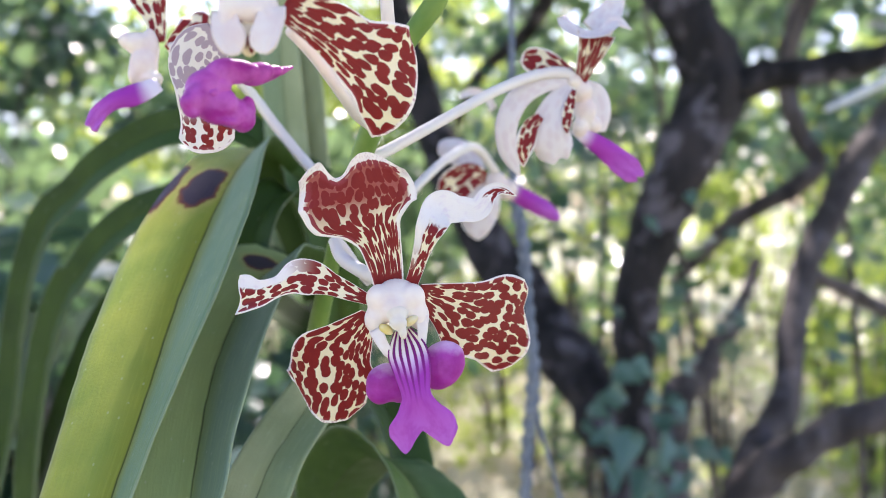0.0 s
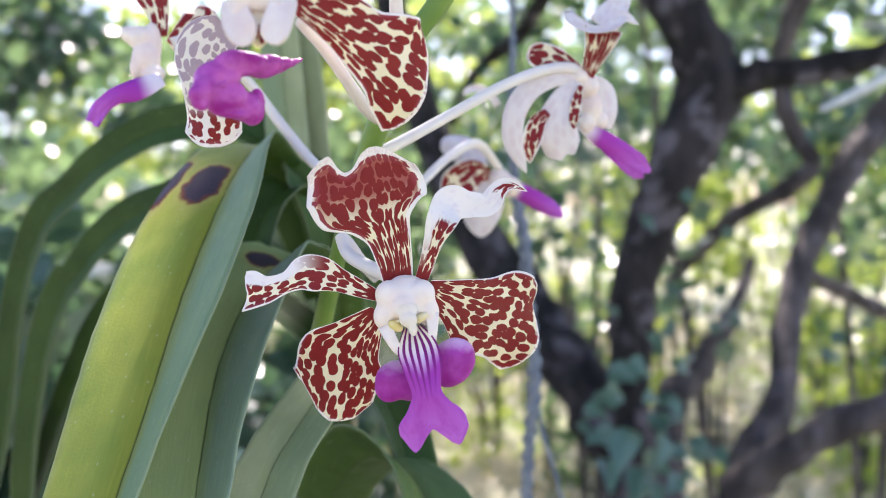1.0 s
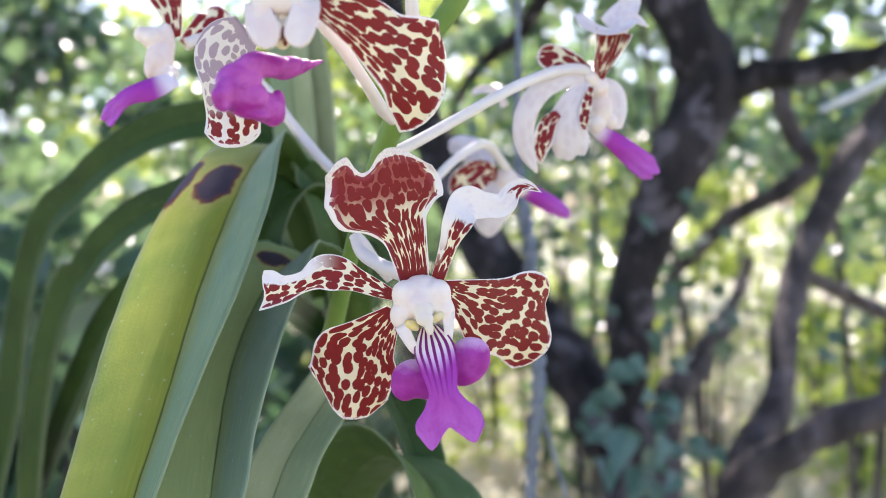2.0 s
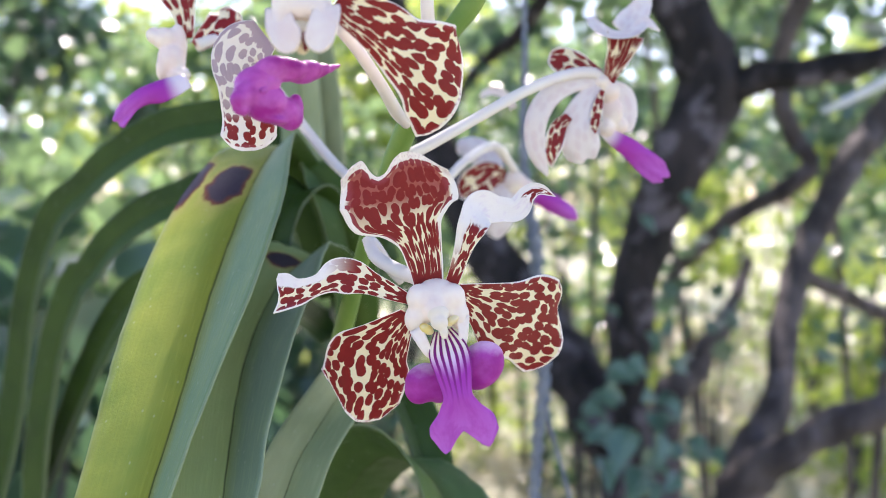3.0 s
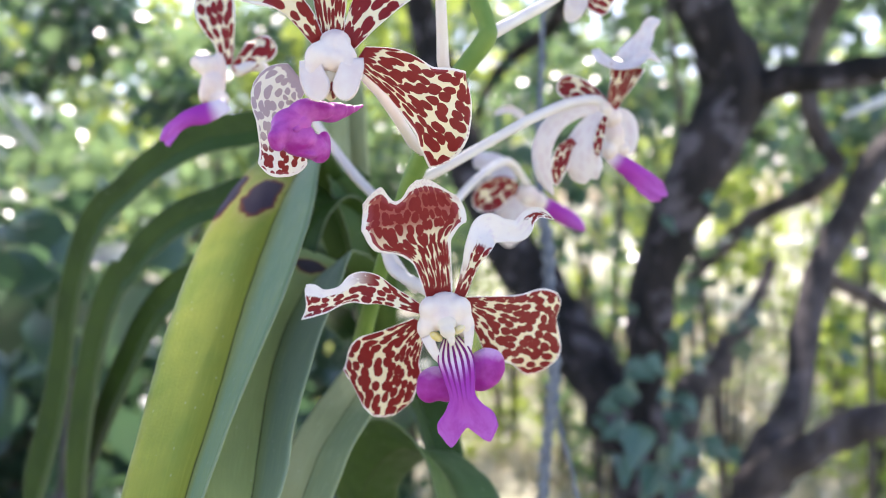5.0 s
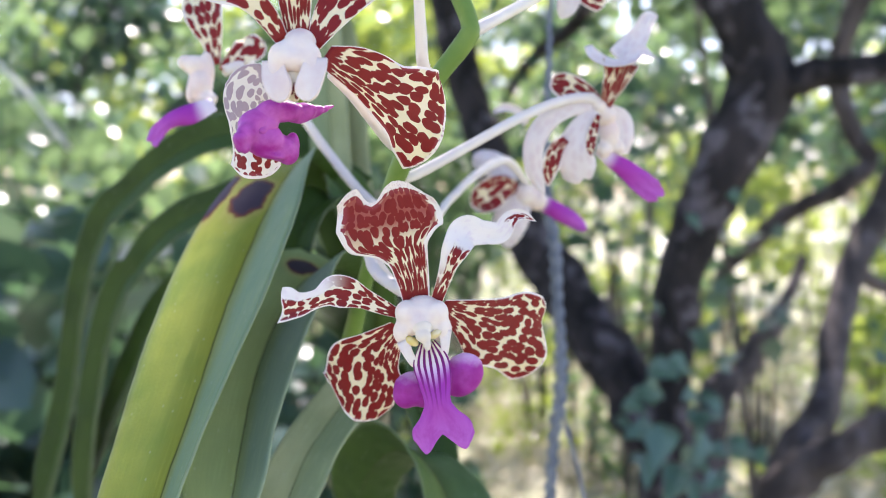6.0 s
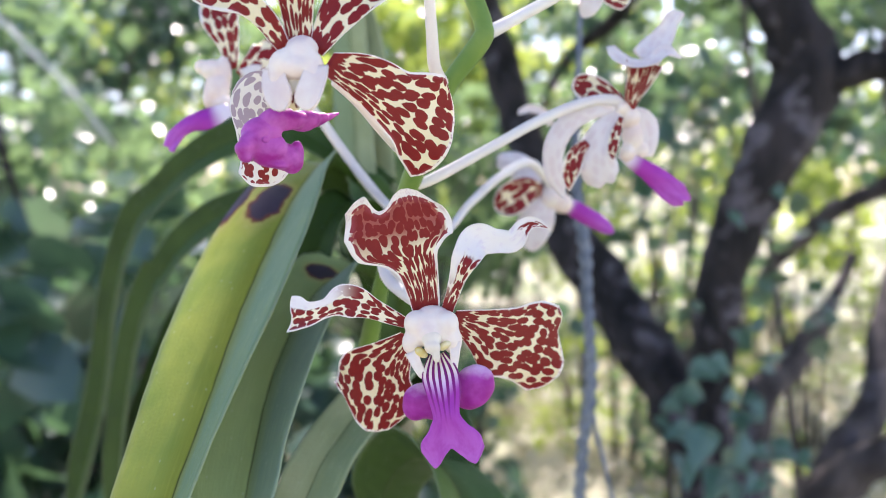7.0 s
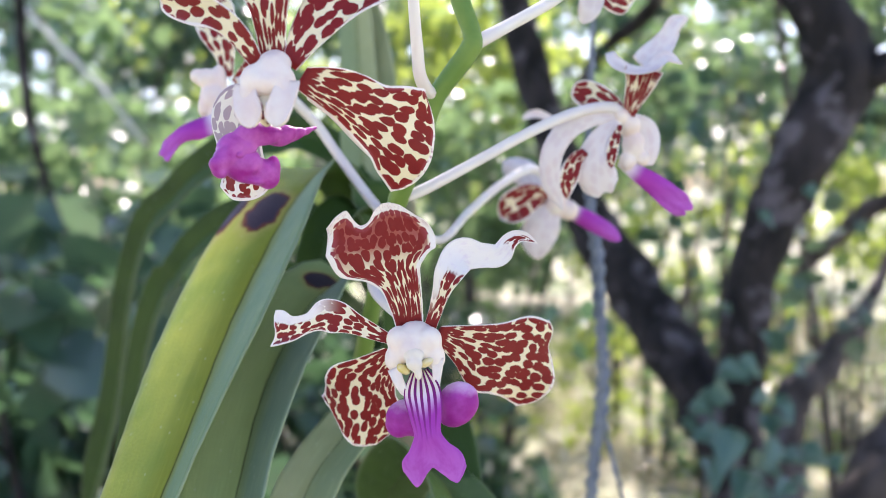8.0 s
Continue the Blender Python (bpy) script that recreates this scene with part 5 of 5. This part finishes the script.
# climber leaves on the trunk's foot
climber = tagged(new("climber"), "broad blue-green climber leaves round the tree's foot", "climber")
part("vine", tube_mesh("vine", [((0.36, 1.25, -0.1), 0.008), ((0.275, 1.202, 1.064), 0.007), ((0.251, 1.198, 1.182), 0.006), ((0.296, 1.212, 1.277), 0.005), ((0.274, 1.216, 1.376), 0.004), ((0.304, 1.201, 1.491), 0.003)], 8, 50, 0.2, 40), climber, "", M_BARK)
rngc = random.Random(4)
SPOTS = [((0.235, 1.171, 1.274), 0.075), ((0.258, 1.152, 1.289), 0.06), ((0.235, 1.138, 1.19), 0.08), ((0.247, 1.108, 1.205), 0.10), ((0.298, 1.128, 1.191), 0.08), ((0.269, 1.106, 1.152), 0.09), ((0.325, 1.169, 1.204), 0.06), ((0.331, 1.19, 1.231), 0.05), ((0.242, 1.15, 1.242), 0.06),
         ((0.281, 1.125, 1.13), 0.07), ((0.331, 1.165, 1.125), 0.06), ((0.236, 1.195, 1.359), 0.05), ((0.283, 1.181, 1.487), 0.05), ((0.196, 1.159, 1.221), 0.06), ((0.295, 1.16, 1.239), 0.05), ((0.349, 1.186, 1.15), 0.06)]
EXTRA_LEAVES = [((x + rngc.uniform(-0.06, 0.08), y + rngc.uniform(-0.04, 0.06), z + rngc.uniform(-0.08, 0.05)), s * 0.8) for (x, y, z), s in SPOTS[:13] + SPOTS[2:11:2]]
for (x, y, z), s in SPOTS + EXTRA_LEAVES:
    s *= 0.62
    a = rngc.uniform(-1.2, 1.2)
    d = Vector((math.sin(a), rngc.uniform(-0.9, -0.2), -0.55 * math.cos(a) + rngc.uniform(-0.3, 0.3))).normalized() * s
    p0 = Vector((x, y, z))
    rows = [(tuple(p0 + d * f - Vector((0, 0, 0.10 * s * f * f))), w * s * 1000, w * s * 1000, 12, 12, rngc.uniform(-15, 15)) for f, w in ((0, 0.14), (0.14, 0.40), (0.38, 0.38), (0.7, 0.19), (1.0, 0.04))]
    blade("leaf", rows, (M_IVY, M_IVY), climber, face=(rngc.uniform(-0.9, 0.9), -0.8, rngc.uniform(0.0, 1.3)), fold=(12, 12), cap=(0.9, 1.5), ruffle=(0.08, 2, a), thick=0.5, nv=10, nu=7, seed=a)


def shrub(label, x, y, h, r, mat, seed, count=16, per=110, size=0.06, stems=4, bark=M_BARK2, low=0.15, clump=0.3):
    rng = random.Random(seed)
    t = tagged(new("shrub"), label, "shrub", "shrubs behind the orchid")
    t.location = (x, y, 0)
    for k in range(stems):
        a = rng.uniform(0, 6.28)
        top = (math.cos(a) * r * 0.6, math.sin(a) * r * 0.6, h * rng.uniform(0.7, 0.95))
        part("trunk" if k == 0 else "limb", tube_mesh("limb", [((math.cos(a) * 0.04, math.sin(a) * 0.04, -0.1), 0.018), ((top[0] * 0.3, top[1] * 0.3, top[2] * 0.4), 0.013), ((top[0] * 0.8, top[1] * 0.6, top[2] * 0.75), 0.009), (top, 0.004)], 8, 24, 0.2, 15), t, "", bark)
    leaf_cloud("crown", spread((0, 0, h * (0.5 + low / 2)), (r, r, h * (0.5 - low / 2)), count, clump, seed), per, size, mat, seed, parent=t)
    return t


# b and c: shaded and backlit leaf tones, painted in as colour
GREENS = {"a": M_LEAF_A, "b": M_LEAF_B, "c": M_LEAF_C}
TINTS = {"a": "leafy green shrub with sun shining through", "b": "glossy-leaved shrub with blue-green shade put into its leaf colour", "c": "shrub with backlit yellow-green put into its leaf colour"}


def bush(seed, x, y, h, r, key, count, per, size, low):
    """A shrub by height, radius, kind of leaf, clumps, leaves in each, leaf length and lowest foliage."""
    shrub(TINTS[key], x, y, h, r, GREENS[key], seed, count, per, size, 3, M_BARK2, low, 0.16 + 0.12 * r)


bush(40, -0.92, 1.5, 1.45, 0.40, "b", 18, 45, 0.115, 0.1)
bush(41, -1.55, 2.5, 2.2, 0.6, "a", 26, 70, 0.075, 0.1)
bush(42, -0.62, 2.5, 1.3, 0.5, "b", 18, 90, 0.065, 0.1)
bush(43, -0.25, 3.3, 1.9, 0.5, "a", 13, 70, 0.06, 0.62)
bush(44, 0.62, 3.3, 2.8, 0.55, "a", 13, 60, 0.06, 0.5)
bush(45, 1.55, 3.0, 2.8, 0.6, "b", 11, 60, 0.06, 0.5)
bush(46, 2.3, 3.6, 2.8, 0.7, "a", 12, 70, 0.07, 0.2)
bush(47, -2.2, 4.2, 3.1, 0.9, "b", 36, 90, 0.08, 0.1)
bush(48, -0.9, 4.6, 2.8, 0.9, "a", 26, 90, 0.075, 0.1)
bush(49, -0.5, 3.9, 2.7, 0.45, "c", 16, 70, 0.065, 0.45)
bush(50, 1.7, 6.2, 3.2, 1.0, "a", 13, 80, 0.08, 0.45)
bush(51, 3.2, 5.0, 3.2, 1.0, "c", 24, 80, 0.08, 0.3)
bush(52, -0.9, 7.4, 3.8, 1.2, "a", 36, 90, 0.09, 0.1)
bush(53, 2.2, 7.6, 3.8, 1.2, "b", 32, 80, 0.09, 0.42)
bush(54, -2.4, 6.8, 3.8, 1.5, "c", 31, 100, 0.09, 0.1)
bush(55, 4.6, 7.4, 3.8, 1.6, "a", 36, 80, 0.09, 0.1)
bush(56, -4.8, 7.0, 4.2, 1.8, "a", 38, 90, 0.1, 0.1)
bush(57, 0.9, 9.5, 3.5, 1.7, "c", 30, 80, 0.1, 0.05)
bush(58, 3.8, 10.0, 3.8, 1.8, "c", 30, 80, 0.1, 0.05)
bush(59, -2.2, 10.5, 2.4, 2.0, "a", 34, 90, 0.1, 0.05)
bush(60, 7.0, 12.0, 3.0, 2.6, "a", 34, 90, 0.12, 0.05)
bush(61, -6.5, 12.0, 3.0, 2.6, "c", 34, 90, 0.12, 0.05)
bush(62, 0.4, 12.5, 5.0, 1.8, "a", 40, 100, 0.11, 0.1)
bush(63, 3.0, 15.0, 4.0, 2.4, "a", 40, 110, 0.13, 0.05)
bush(64, -1.3, 2.05, 1.3, 0.45, "b", 22, 90, 0.075, 0.05)
bush(65, -1.95, 3.2, 1.5, 0.6, "b", 24, 90, 0.075, 0.05)
bush(66, 0.72, 4.3, 1.4, 0.35, "a", 7, 60, 0.065, 0.1)
bush(67, 2.15, 4.3, 1.6, 0.4, "c", 10, 70, 0.065, 0.1)
bush(68, 0.1, 10.6, 4.8, 1.2, "a", 30, 90, 0.09, 0.3)
bush(69, -3.5, 16.0, 2.6, 2.8, "c", 34, 110, 0.13, 0.05)
bush(70, 0.50, 4.3, 2.15, 0.38, "b", 8, 40, 0.05, 0.66)
bush(71, -0.50, 5.2, 2.9, 0.55, "b", 12, 50, 0.06, 0.6)
bush(72, -1.75, 5.0, 2.8, 0.6, "a", 12, 60, 0.06, 0.5)
bush(73, 0.40, 5.4, 2.9, 0.55, "b", 9, 40, 0.05, 0.66)
bush(74, 1.05, 4.7, 1.3, 0.35, "c", 8, 45, 0.05, 0.2)
bush(75, 1.65, 5.0, 1.75, 0.4, "c", 9, 45, 0.05, 0.62)
bush(76, 0.30, 4.9, 0.9, 0.35, "c", 8, 45, 0.05, 0.1)
bush(77, 2.50, 5.5, 1.9, 0.5, "c", 10, 45, 0.05, 0.3)
bush(78, 1.30, 7.4, 3.9, 0.8, "c", 12, 50, 0.07, 0.5)
bush(79, -0.2, 6.6, 3.6, 0.8, "c", 12, 50, 0.07, 0.5)
bush(80, 3.1, 7.0, 3.8, 0.8, "c", 12, 50, 0.07, 0.4)


def ground_cover(label, x0, x1, y0, y1, count, size, mat, seed):
    """Low leaves and dry blades over the ground."""
    rng = np.random.default_rng(seed)
    spots = [((rng.uniform(x0, x1), rng.uniform(y0, y1), rng.uniform(0.02, 0.12)), (0.3, 0.3, 0.1)) for _ in range(count)]
    return tagged(leaf_cloud("ground_cover", spots, 45, size, mat, seed, droop=-0.4, shape=0.3, label=label), category="ground cover")


ground_cover("low yellow-green weeds in the sun", -1.5, 4.5, 2.2, 9.0, 180, 0.06, M_LEAF_C, 91)
ground_cover("low dry straw-coloured blades", -2.0, 5.0, 2.0, 10.0, 190, 0.09, M_STRAW, 92)

for row in ([((-0.963, 1.409, 2.055), 0.010), ((-0.934, 1.388, 1.702), 0.009), ((-0.914, 1.4, 1.551), 0.007), ((-0.874, 1.424, 1.375), 0.004), ((-0.858, 1.463, 1.187), 0.002)], [((-1.344, 1.567, 2.195), 0.008), ((-1.037, 1.538, 1.876), 0.006), ((-0.959, 1.543, 1.793), 0.006), ((-0.881, 1.549, 1.715), 0.005), ((-0.816, 1.6, 1.601), 0.003)],
            [((0.458, 1.006, 1.612), 0.003), ((0.492, 1.007, 1.627), 0.006), ((0.532, 1.008, 1.647), 0.007), ((0.69, 1.011, 1.725), 0.008), ((0.941, 1.072, 1.958), 0.009)]):
    twig = part("twig", tube_mesh("twig", row, 8, 40, 0.25, 40), None, "dark bare twig hanging among the leaves" if row[1][1] == 0.009 else "pale dead twig hanging among the leaves", M_BARK if row[1][1] == 0.009 else M_TWINE)
    tagged(twig, category="twig")
